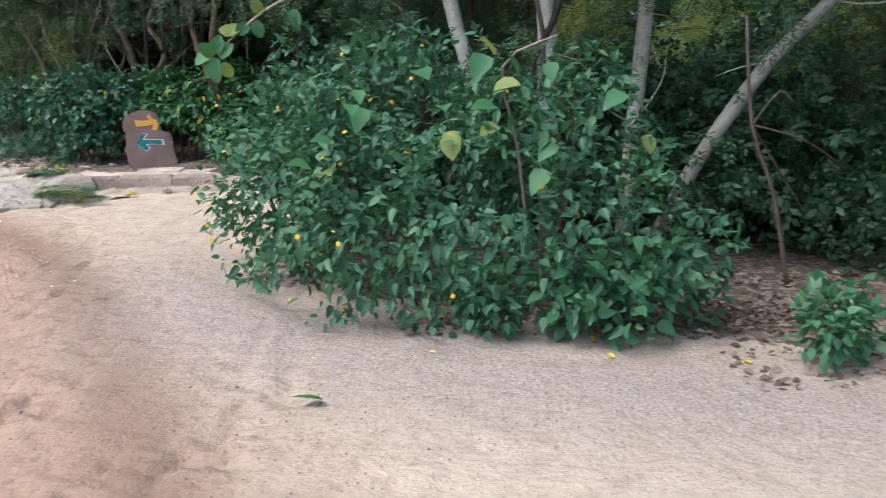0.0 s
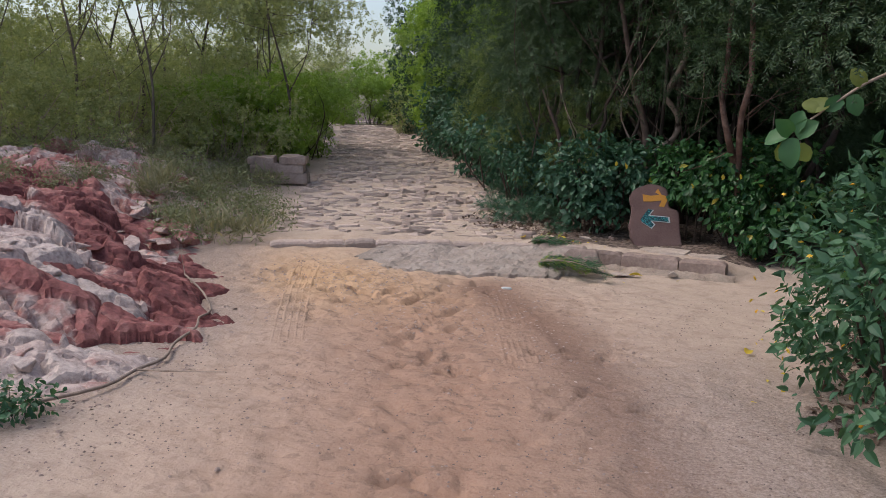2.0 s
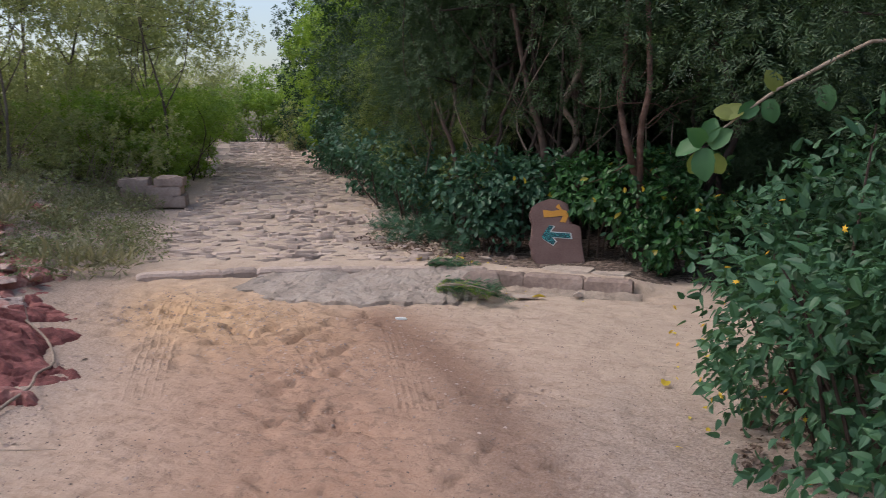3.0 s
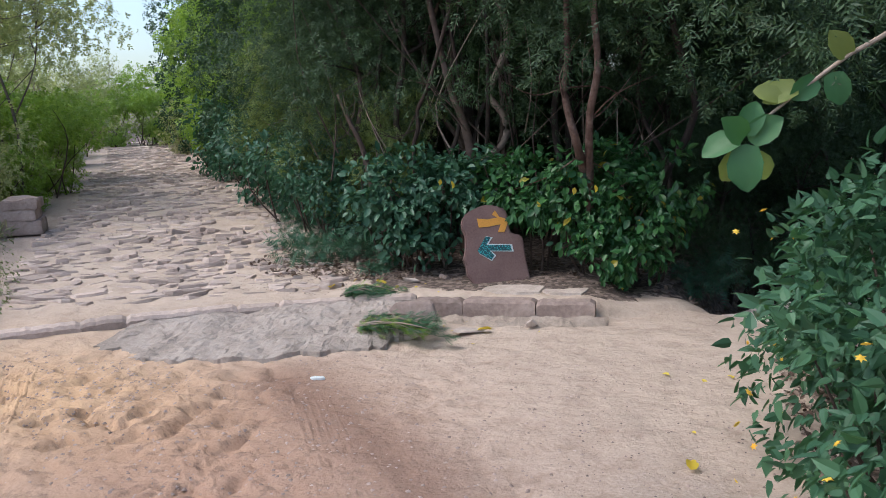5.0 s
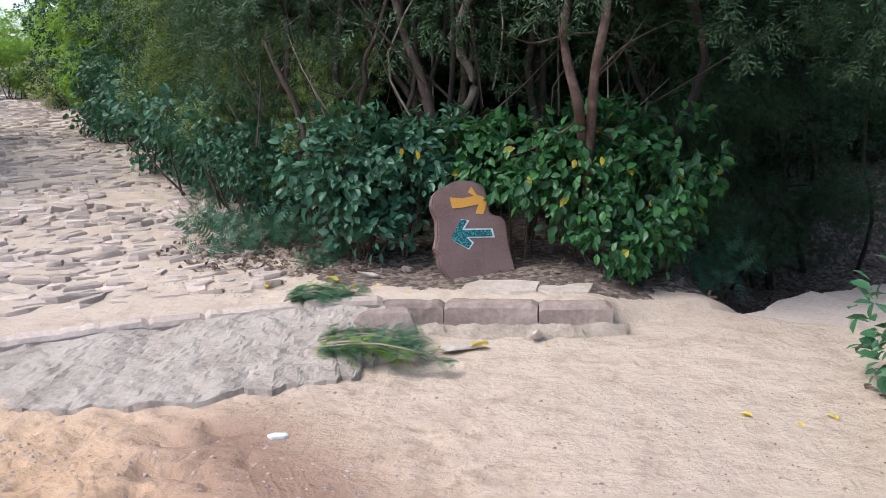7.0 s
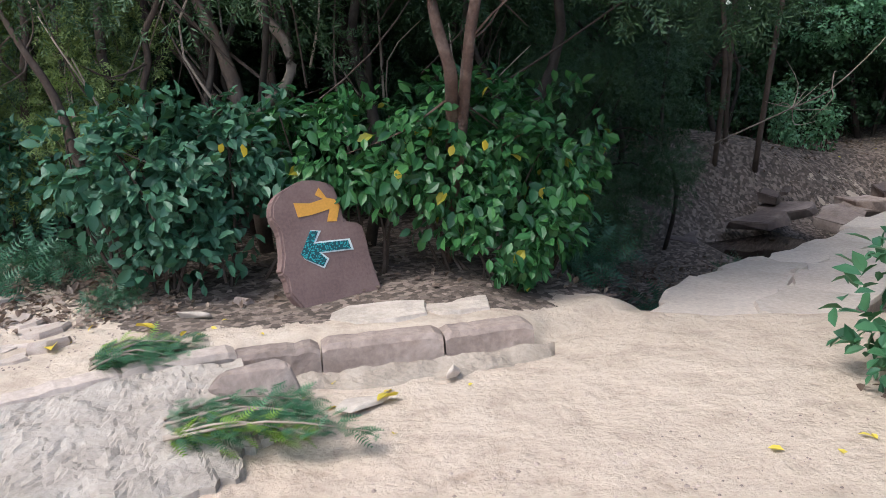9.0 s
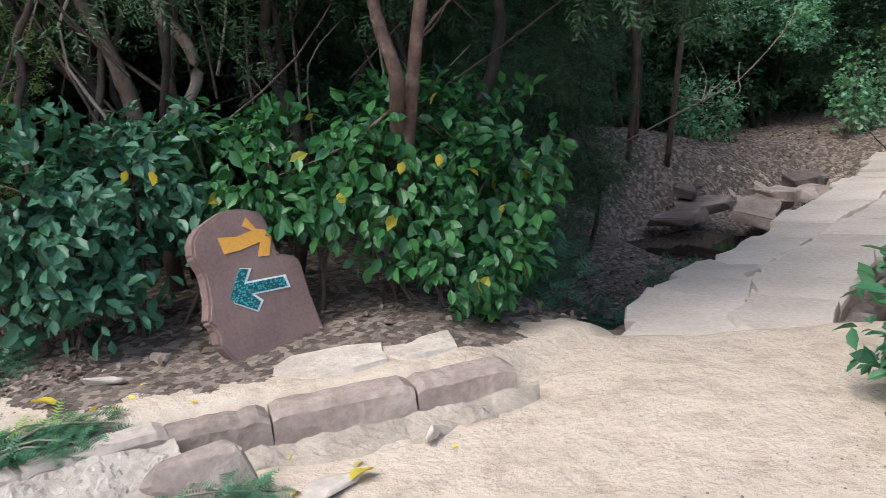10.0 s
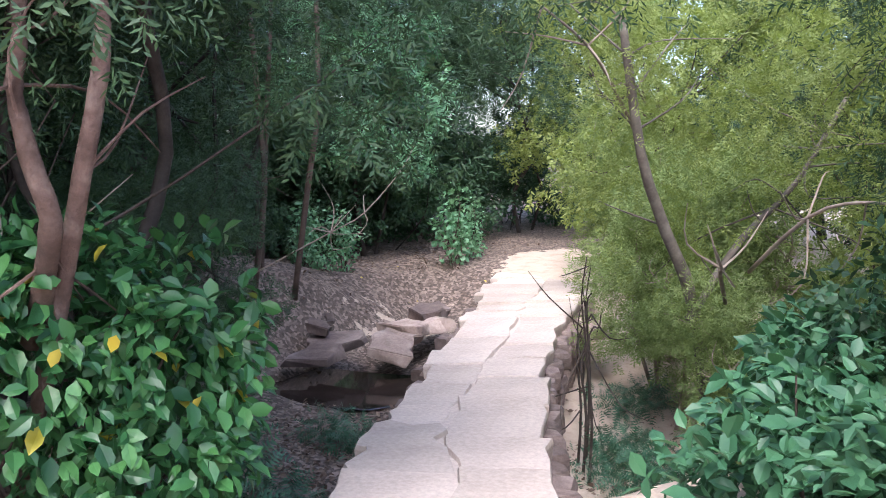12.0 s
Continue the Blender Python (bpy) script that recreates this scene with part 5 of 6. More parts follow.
for _ in range(26):
    t = g_.uniform(0, 1)
    (tuft_spots if _ % 2 else weed_spots).append((-10.5 - 9.0 * t + g_.normal() * 0.2, 18.4 + 10.5 * t + g_.normal() * 0.2, g_.uniform(0.7, 1.3)))
weed_spots += [(-5.0, 2.5, 0.9), (-4.7, 2.35, 0.8)]


def more_on_rock(ob, spots):
    for i, (x, y, s) in enumerate(spots):
        z = rock_z(x, y) if -10.9 < x < -4.4 and 1.5 < y < 8.5 else ground_z(x, y)
        c = copy_thing(ob, pose(x, y, z - 0.01, 0, 0, (i * 137.5) % 360))
        c.scale = (s, s, s)


more_on_rock(tuft, tuft_spots)
more_on_rock(weeds, weed_spots)


shrub("weed_plant", (-4.72, 2.85, ground_z(-4.72, 2.85)), [((0, 0, 0.1), (0.26, 0.24, 0.12)), ((-0.25, -0.1, 0.1), (0.25, 0.2, 0.12)), ((0.1, 0.22, 0.08), (0.2, 0.16, 0.08))], OVAL, 0.045, 700, LEAF_LANTANA, "low green weed with small leaves on gritty earth", "weeds", singles=40, inner=0.1, stems=10, stem_r=0.004)

# ---- paving, last of the large work ----
def between(a, b, s):
    return (a[0] + (b[0] - a[0]) * s, a[1] + (b[1] - a[1]) * s)


def along_line(line, d):
    for p, q in zip(line, line[1:]):
        n = math.hypot(q[0] - p[0], q[1] - p[1])
        if d <= n:
            return between(p, q, d / n)
        d -= n
    return line[-1]


def build_cobbles():
    top = thing("cobbled_track", (0, 0, 0), "dusty cobbled track of flat rough pinkish stones", "cobbles", kind="structure")
    shapes = [stone_shape(200 + i, 6 + i % 3, 1.0, 1.0, 1.0, 0.9, 0.3) for i in range(10)]
    meshes = [mesh_of("cobble", v, f, COBBLE) for v, f in shapes]
    far, made, d = [], 0, 1.35
    lenl = sum(math.hypot(q[0] - p[0], q[1] - p[1]) for p, q in zip(PATH_L, PATH_L[1:]))
    lenr = sum(math.hypot(q[0] - p[0], q[1] - p[1]) for p, q in zip(PATH_R, PATH_R[1:]))
    while d < 34:
        grow = 1.0 if d < 14 else 1.6
        a, b = along_line(PATH_L, d * lenl / lenr + 1.2), along_line(PATH_R, d + 0.4)
        width = math.hypot(b[0] - a[0], b[1] - a[1])
        ang = math.atan2(b[1] - a[1], b[0] - a[0])
        u = rng.uniform(0, 0.1)
        while u < width:
            ln_ = rng.choice([0.11, 0.16, 0.22, 0.32]) * rng.uniform(0.8, 1.2) * grow
            dp = rng.uniform(0.085, 0.15) * grow
            x, y = between(a, b, (u + ln_ / 2) / width)
            x, y = x + rng.normal() * 0.02, y + rng.normal() * 0.025
            h = rng.uniform(0.05, 0.08)
            z = ground_z(x, y) - 0.057 + rng.uniform(-0.02, 0.012)
            k = int(rng.integers(10))
            m = Matrix.LocRotScale((x, y, z), Euler((-0.1 + rng.normal() * 0.13, rng.normal() * 0.1, ang + rng.normal() * 0.3)), (ln_ * 0.98, dp, h))
            if line_distance(SILL, np.array([x]), np.array([y]))[0][0] > 0.08 and x < -4.9 + (8.6 - y) * -0.0:
                if made < 300:
                    o = new("cobble", meshes[k])
                    o.parent = top
                    o.matrix_basis = m
                    made += 1
                else:
                    M = np.array(m)
                    far.append((shapes[k][0] @ M[:3, :3].T + M[:3, 3], shapes[k][1]))
            u += ln_ + rng.uniform(-0.01, 0.04)
        d += 0.112 * grow
    rest = put("cobbles", mesh_of("cobbles", *joined(far), COBBLE), top)
    rest["kind"] = "stuff"


build_cobbles()


def cause_z(x, y):
    d = math.hypot(x + 1.6, y - 8.9)
    return -0.02 - 0.23 * min(1.0, d / 3.2)


def build_causeway():
    top = thing("stone_causeway", (0, 0, 0), "raised causeway of large dusty flat slabs over a wash-out", "causeway", kind="structure")
    lenl = sum(math.hypot(q[0] - p[0], q[1] - p[1]) for p, q in zip(CAUSE_L, CAUSE_L[1:]))
    lenr = sum(math.hypot(q[0] - p[0], q[1] - p[1]) for p, q in zip(CAUSE_R, CAUSE_R[1:]))
    g = np.random.default_rng(5)
    for col in range(2):
        rows = (16, 13)[col]
        ts = np.linspace(0.085, 0.95, rows + 1) + g.uniform(-0.017, 0.017, rows + 1)
        rim = [g.uniform(-0.06, 0.05) for _ in range(rows)]
        for i in range(rows):
            c = []
            for t, side in ((ts[i], 0), (ts[i], 1), (ts[i + 1], 1), (ts[i + 1], 0)):
                a, b = along_line(CAUSE_L, t * lenl), along_line(CAUSE_R, t * lenr)
                seam = 0.48 + 0.3 * noise.noise(Vector((t * 6.3, 3.4, 0)))
                c.append(np.array(between(a, b, (rim[i], seam)[side] if col == 0 else (seam, 1 - rim[i])[side])))
            mid = sum(c) / 4
            ring = []
            for k in range(4):
                for s in (0.0, 0.35, 0.68):
                    p = c[k] * (1 - s) + c[(k + 1) % 4] * s
                    p = mid + (p - mid) * (0.99 if s else 0.98) + g.normal(size=2) * (0.026 if s else 0.012)
                    ring.append(p - mid)
            z = cause_z(*mid) + g.uniform(-0.012, 0.012)
            th = g.uniform(0.1, 0.16)
            tx, ty = g.normal() * 0.012, g.normal() * 0.012
            v, n = [], len(ring)
            for s, zz in ((0.97, -th), (1.0, -0.025), (0.965, 0.0)):
                v += [(p[0] * s, p[1] * s, zz + (p[0] * tx + p[1] * ty) + (g.normal() * 0.004 if zz > -0.05 else 0)) for p in ring]
            f = [(k * n + q, k * n + (q + 1) % n, (k + 1) * n + (q + 1) % n, (k + 1) * n + q) for k in range(2) for q in range(n)]
            f += [tuple(2 * n + q for q in range(n)), tuple(reversed(range(n)))]
            me = mesh_of("slab", v, f, SLAB)
            put("slab", me, top, loc=(mid[0], mid[1], z))
    # rough side walls of stacked rubble
    shapes = [stone_shape(400 + i, 6, 1, 1, 1, 0.85, 0.2) for i in range(6)]
    meshes = [mesh_of("rubble_stone", v, f, RUBBLE) for v, f in shapes]
    for line, off in ((CAUSE_L, -1), (CAUSE_R, 1)):
        ll_ = lenl if off < 0 else lenr
        for course in range(5):
            d = 0.9 + rng.uniform(0, 0.2)
            while d < ll_ * 0.72:
                w = rng.uniform(0.2, 0.42)
                x, y = along_line(line, d)
                x2, y2 = along_line(line, d + 0.1)
                ang = math.atan2(y2 - y, x2 - x)
                px, py = x + 0.1 * math.sin(ang) * -off * -1, y + 0.1 * math.cos(ang) * off * 1
                z = cause_z(x, y) - 0.26 - course * 0.14
                if z > -1.0:
                    o = new("rubble_stone", meshes[int(rng.integers(6))])
                    o.parent = top
                    o.matrix_basis = Matrix.LocRotScale((px, py, z), Euler((rng.normal() * .06, rng.normal() * .06, ang + rng.normal() * .1)), (w, rng.uniform(0.22, 0.34), rng.uniform(0.13, 0.17)))
                d += w * 0.92
    # core of earth under the slabs
    v, f, n = [], [], 24
    for i in range(n + 1):
        t = 0.02 + 0.86 * i / n
        a, b = along_line(CAUSE_L, t * lenl), along_line(CAUSE_R, t * lenr)
        p, q = between(a, b, 0.1), between(a, b, 0.9)
        z = cause_z(*between(a, b, 0.5)) - 0.022
        v += [(p[0], p[1], -1.2), (p[0], p[1], z), (q[0], q[1], z), (q[0], q[1], -1.2)]
    for i in range(n):
        for k in range(3):
            f.append((i * 4 + k, i * 4 + k + 1, i * 4 + k + 5, i * 4 + k + 4))
    put("core", mesh_of("core", v, f, SLAB), top)


build_causeway()


# ---- bare trunks, vines and twigs behind the marker stone ----
def stem_thing(name, pts, r0, r1, material, label, category, sides=8, side_twigs=0):
    o = thing(name, pts[0], label, category)
    rel = [tuple(np.array(p) - np.array(pts[0])) for p in pts]
    put("trunk" if "tree" in name else "stem", mesh_of("stem", *tube(rel, np.linspace(r0, r1, len(rel)), sides, 0.18), material, smooth=True), o)
    for i in range(side_twigs):
        k = int(rng.integers(1, len(rel)))
        a = np.array(rel[k])
        d = unit(rng.normal(size=3) * np.array([1, 0.6, 0.7])) * rng.uniform(0.25, 0.7)
        put("twig", mesh_of("twig", *tube([a, a + d * 0.5 + rng.normal(size=3) * 0.06, a + d], [0.007, 0.005, 0.002], 5), material), o)
    return o


stem_thing("vine", [(-3.98, 10.6, 1.08), (-3.89, 10.62, 1.16), (-3.76, 10.65, 1.26), (-3.7, 10.65, 1.4), (-3.74, 10.65, 1.57), (-3.87, 10.65, 1.74), (-3.82, 10.66, 1.88), (-3.7, 10.8, 2.3), (-3.9, 10.9, 2.9)], 0.028, 0.04, TWIG, "thick bare vine twisting in front of dark trunks", "vine")
stem_thing("bare_tree", [(-3.95, 10.7, 0.1), (-4.05, 10.6, 1.19), (-4.09, 10.6, 1.4), (-4.14, 10.6, 1.58), (-4.25, 10.6, 1.88), (-4.5, 10.7, 2.9)], 0.05, 0.03, BARK, "bare brown trunk in the thicket", "tree", side_twigs=4)
stem_thing("bare_tree", [(-4.55, 10.6, 0.1), (-4.6, 10.5, 1.16), (-4.54, 10.5, 1.45), (-4.54, 10.5, 1.63), (-4.42, 10.5, 1.86), (-4.2, 10.6, 2.6)], 0.022, 0.018, BARK, "slender bare stem in the thicket", "tree", side_twigs=6)
stem_thing("bare_tree", [(-4.72, 10.3, 0.1), (-4.8, 10.3, 0.4), (-4.94, 10.3, 0.82), (-5.05, 10.3, 1.29), (-5.17, 10.3, 1.54), (-5.3, 10.35, 1.8)], 0.045, 0.014, BARK, "leaning broken grey trunk beside the shrub", "tree", side_twigs=7)
stem_thing("bare_tree", [(-2.85, 10.1, 0.1), (-2.8, 9.75, 0.9), (-2.77, 9.52, 1.48), (-2.72, 9.5, 1.74), (-2.7, 9.5, 1.9), (-2.71, 9.52, 2.1), (-2.8, 9.7, 3.0)], 0.034, 0.025, BARK_RED, "straight reddish trunk rising from the shrub", "tree", side_twigs=5)
stem_thing("bare_tree", [(-2.82, 9.85, 0.9), (-2.86, 9.6, 1.2), (-2.88, 9.5, 1.35), (-2.93, 9.5, 1.53), (-2.965, 9.5, 1.74), (-2.94, 9.5, 1.98), (-2.95, 9.6, 2.9)], 0.042, 0.02, BARK_RED, "gnarled pale trunk with a broken swollen foot", "tree", side_twigs=6)
tangle = thing("twig_tangle", (-3.9, 10.9, 0.2), "tangle of thin bare twigs in the thicket", "twigs")
g6 = np.random.default_rng(61)
for i in range(46):
    x0, y0 = g6.uniform(-1.6, 1.9), g6.uniform(-0.6, 0.6)
    a = np.array([x0, y0, g6.uniform(0.4, 1.3)])
    d = np.array([g6.normal() * 0.5, g6.normal() * 0.15, abs(g6.normal()) * 0.9 + 0.3])
    m_ = a + d * 0.5 + g6.normal(size=3) * 0.14
    r_ = g6.uniform(0.004, 0.012)
    put("twig", mesh_of("twig", *tube([a, m_, a + d], [r_, r_ * 0.8, r_ * 0.4], 5), BARK if i % 3 else TWIG), tangle)
for i in range(9):
    x0 = g6.uniform(-1.4, 1.8)
    pts = [(x0, g6.uniform(-0.2, 0.9), -0.1), (x0 + g6.normal() * 0.12, 0.2, 0.9), (x0 + g6.normal() * 0.25, 0.3, 1.8), (x0 + g6.normal() * 0.4, 0.4, 3.0)]
    stem_thing("bare_tree", [tuple(np.array(p) + np.array([-3.9, 10.9, 0.2])) for p in pts], 0.035, 0.018, BARK_DARK if i % 2 else BARK, "bare dark trunk in the thicket", "tree", side_twigs=3)
# trunks behind the lantana
for pts, r0, r1 in (([(0.25, 6.0, 0), (0.06, 6.0, 1.2), (-0.08, 6.0, 1.76), (-0.3, 6.1, 3.0)], 0.06, 0.045), ([(0.62, 6.1, 0), (0.59, 6.0, 1.4), (0.57, 6.0, 1.8), (0.6, 6.1, 3.2)], 0.075, 0.06), ([(1.15, 6.0, 0), (1.2, 6.0, 0.9), (1.26, 6.0, 1.74), (1.3, 6.1, 3.2)], 0.06, 0.05), ([(1.3, 5.7, 0.1), (1.54, 5.6, 0.67), (1.97, 5.6, 1.32), (2.33, 5.6, 1.7), (2.9, 5.7, 2.4)], 0.055, 0.04)):
    stem_thing("bare_tree", pts, r0, r1, BARK_PALE, "pale grey trunk behind the bush", "tree", side_twigs=3)
stem_thing("bare_tree", [(1.98, 5.0, -0.05), (1.85, 5.0, 0.55), (1.69, 5.0, 0.98), (1.65, 5.1, 1.6)], 0.016, 0.009, BARK, "thin bare stem in the dark undergrowth", "tree", side_twigs=3)
# trunks and fallen branch beyond the hollow
for pts in ([(1.3, 14.9, -0.3), (1.28, 14.6, 1.1), (1.16, 14.5, 2.0), (1.1, 14.6, 3.4)], [(1.85, 14.9, -0.3), (1.87, 14.6, 1.2), (1.93, 14.5, 2.0), (2.0, 14.6, 3.4)], [(1.6, 15.2, -0.3), (1.55, 15.0, 1.2), (1.7, 15.0, 3.4)]):
    stem_thing("bare_tree", pts, 0.036, 0.026, BARK, "grey trunk beyond the hollow", "tree", side_twigs=2)
stem_thing("fallen_branch", [(1.1, 14.6, 0.2), (2.1, 14.5, 0.6), (2.6, 14.5, 0.8), (3.2, 14.5, 1.3), (3.5, 14.6, 1.6)], 0.01, 0.005, TWIG, "thin thorny branch slanting over the hollow", "branch", side_twigs=9)
for i, (x, y) in enumerate([(0.9, 10.15), (1.05, 10.3), (1.3, 10.4), (0.75, 10.0), (1.6, 10.6), (2.6, 11.3), (2.75, 11.45)]):
    stem_thing("dry_plant", [(x, y, -0.85), (x + 0.03, y, -0.3), (x - 0.02, y + 0.02, 0.05 + 0.07 * i % 0.3), (x + 0.02, y, 0.25 + 0.05 * i)], 0.012, 0.005, BARK_DARK, "thin dry stem beside the causeway", "plant stem", side_twigs=2)

for pts in ([(0.9, 9.8, 1.65), (0.6, 9.8, 1.95), (0.32, 9.8, 2.17), (-0.12, 9.8, 2.34)], [(1.2, 9.3, 0.6), (0.7, 9.1, 0.85), (0.3, 8.9, 0.95), (0.0, 8.8, 1.1)], [(1.3, 9.2, 0.8), (0.9, 8.7, 1.2), (0.9, 8.4, 1.3), (1.1, 8.1, 1.25)]):
    stem_thing("bare_branch", pts, 0.014, 0.006, TWIG, "pale bare branch among feathery leaves beside the causeway", "branch", side_twigs=5)

# ---- large-leaved climber over the lantana ----
climber = thing("climber", (-0.9, 6.2, 0.0), "climber with large round green leaves reaching out of the bush", "climber")
put("stem", mesh_of("stem", *tube([(0.9, 0.4, 0.2), (0.7, 0.3, 1.4), (0.1, 0.1, 1.95), (-0.4, -0.08, 1.76), (-0.6, -0.1, 1.63), (-0.74, -0.1, 1.52), (-0.86, -0.1, 1.42)], np.linspace(0.014, 0.005, 7), 6), TWIG, smooth=True), climber)
heart_me = mesh_of("leaf", HEART[0] * np.array([1.25, 1, 1.6]), HEART[1], LEAF_BIG, smooth=True)
big_me = mesh_of("leaf", ROUND[0], ROUND[1], LEAF_BIG, smooth=True)
g7 = np.random.default_rng(71)
old_me = mesh_of("leaf", ROUND[0], ROUND[1], LEAF_LIME, smooth=True)


def big_leaf(parent, at, axis, normal, size, me):
    a = unit(np.array(axis, float))
    x = unit(np.cross(a, np.array(normal, float)))
    m = Matrix((x, a, np.cross(x, a))).transposed().to_4x4()
    lf = new("leaf", me)
    lf.parent = parent
    lf.matrix_basis = Matrix.Translation(at) @ m @ Matrix.Scale(size, 4)


for at, ax, nn, s, old in (((-0.86, -0.12, 1.42), (-0.9, -0.2, -0.3), (0, -0.9, 0.5), 0.17, 0), ((-0.85, -0.14, 1.42), (-0.5, -0.2, 0.6), (0.1, -1, 0.2), 0.15, 0), ((-0.84, -0.15, 1.4), (0.1, -0.2, -1), (0.1, -1, 0.1), 0.2, 0), ((-0.85, -0.12, 1.43), (0.2, -0.1, 0.9), (0, -1, 0.1), 0.15, 0), ((-0.83, -0.1, 1.41), (0.8, -0.2, 0.4), (0.1, -1, 0.2), 0.16, 0), ((-0.85, -0.1, 1.38), (-0.3, 0, -1), (-0.2, -1, 0), 0.16, 1), ((-0.82, -0.08, 1.36), (0.5, 0.1, -0.9), (0.2, -1, 0), 0.14, 1),
                           ((-0.6, -0.1, 1.63), (-0.5, -0.1, -0.7), (0, -1, 0.3), 0.13, 0), ((-0.55, -0.1, 1.65), (0.4, -0.2, -0.8), (0, -1, 0.2), 0.14, 0), ((-0.7, -0.1, 1.56), (-0.6, 0, 0.6), (0, -0.8, 0.6), 0.14, 1), ((-0.66, -0.1, 1.6), (-0.9, 0.1, 0.1), (0, -0.8, 0.6), 0.15, 1), ((-0.5, -0.1, 1.7), (-0.2, -0.2, 0.8), (0, -1, 0.3), 0.13, 1), ((-0.3, -0.05, 1.72), (0.4, -0.4, -0.6), (0, -1, 0.4), 0.15, 0)):
    tilt = g7.normal(size=3) * 0.25
    big_leaf(climber, at, np.array(ax) + tilt, np.array(nn) + g7.normal(size=3) * 0.3, s * 0.88, old_me if old else big_me)
climber_b = thing("climber", (0.1, 4.3, 0.0), "climber with large bright leaves over the lantana bush", "climber")
put("stem", mesh_of("stem", *tube([(0.3, 0.5, 0.1), (0.2, 0.3, 0.9), (0.1, 0.0, 1.35), (0.35, -0.2, 1.5)], [0.012, 0.01, 0.007, 0.004], 6), TWIG, smooth=True), climber_b)
for i in range(24):
    at = (g7.uniform(-0.85, 0.85), g7.uniform(-0.5, -0.1), g7.uniform(0.8, 1.45))
    big_leaf(climber_b, at, (g7.normal() * 0.6, -0.5, g7.normal() * 0.5 - 0.1), (g7.normal() * 0.2, -0.5, 0.8), g7.uniform(0.09, 0.15), heart_me if i % 4 else old_me)

# ---- rocks and pool in the wash-out ----
for i, (x, y, z, sx, sy, sz, rz, lab) in enumerate([
        (1.55, 13.9, -0.62, 0.75, 0.55, 0.24, 20, "flat dark slab fallen into the wash-out"), (2.25, 13.6, -0.62, 0.8, 0.5, 0.26, 35, "broken pale-topped slab in the wash-out"), (2.75, 13.75, -0.55, 0.6, 0.5, 0.3, -20, "broken pale-topped slab in the wash-out"),
        (1.7, 14.25, -0.45, 0.35, 0.3, 0.22, 50, "dark angular rock in the wash-out"), (2.0, 14.4, -0.4, 0.5, 0.1, 0.08, 55, "thin splinter of rock in the wash-out"), (3.1, 13.9, -0.45, 0.5, 0.35, 0.26, 10, "dark angular rock beside the causeway"), (2.6, 13.1, -0.7, 0.35, 0.3, 0.45, 40, "dark rock at the causeway's flank"), (0.45, 13.9, -0.85, 0.5, 0.4, 0.3, 70, "wet dark rock beside the pool"), (2.3, 12.95, -0.85, 0.4, 0.3, 0.3, 10, "wet dark rock beside the pool"),
        (-0.5, 11.5, -0.8, 0.16, 0.12, 0.1, 20, "pale stone on the leaf litter"), (3.6, 11.9, -0.4, 0.55, 0.3, 0.22, 30, "broken slab on the causeway's edge"), (3.9, 12.1, -0.45, 0.3, 0.3, 0.25, 60, "dark angular rock beside the causeway")]):
    bm = kerb_block(500 + i, sx * 1.15, sy * 0.9, sz * 0.5)
    for q in bm.verts:
        q.co.x += 0.35 * sy * (q.co.y / sy) * (1 if i % 2 else -1) + 0.1 * sx * noise.noise(q.co * 5 + Vector((i, 0, 0)))
        q.co.z *= 1 - 0.3 * noise.noise(q.co * 3 + Vector((i, i, 0)))
        q.co.y += 0.3 * sy * noise.noise(q.co * 4 + Vector((0, i, 3)))
    me = bpy.data.meshes.new("rock")
    bm.to_mesh(me)
    bm.free()
    me.materials.append(KERB if "broken" in lab else DARK_ROCK)
    o = put("rock", me, loc=(x, y, z), rot=(rng.normal() * 0.12, rng.normal() * 0.12, radians(rz)))
    tagged(o, lab, "rock")
v, f = stone_shape(610, 18, 2.0, 1.35, 0.02, 0.98, 0.12)
pool = put("pool", mesh_of("pool", v, f, WATER), loc=(1.3, 13.5, -0.85), rot=(0, 0, radians(-60)))
tagged(pool, "shallow dark pool of still water in the wash-out", "water", kind="structure")

# ---- tyre tracks pressed into the sand ----
def tyre_track(line, width, ribs, deep):
    n, v, f = 60, [], []
    cols = ribs * 4 + 1
    total = sum(math.hypot(q[0] - p[0], q[1] - p[1]) for p, q in zip(line, line[1:]))
    for i in range(n + 1):
        x, y = along_line(line, total * i / n * 0.999)
        x2, y2 = along_line(line, min(total, total * i / n + 0.05))
        a = math.atan2(y2 - y, x2 - x) if i < n else a
        fade = min(1, i / 26, (n - i) / 8) * (0.75 + 0.5 * noise.noise(Vector((x * 3, y * 3, 7))))
        for c in range(cols):
            o = (c / (cols - 1) - 0.5) * width
            px, py = x - math.sin(a) * o, y + math.cos(a) * o
            rib = (1 if c % 4 in (1, 2) else -1)
            z = surface_z(px, py) + 0.004 + fade * (deep * rib + 0.006 * noise.noise(Vector((px * 8, py * 8, 0))))
            v.append((px, py, z - 0.012 * (1 - fade)))
    for i in range(n):
        for c in range(cols - 1):
            q = i * cols + c
            f.append((q, q + 1, q + cols + 1, q + cols))
    return v, f


GV = np.empty(len(ground.data.vertices) * 3)
ground.data.vertices.foreach_get("co", GV)
GV = GV.reshape(-1, 3)
GX = np.unique(GV[:, 0])
GYS = np.unique(GV[:, 1])
GZ = GV[:, 2].reshape(len(GYS), len(GX))


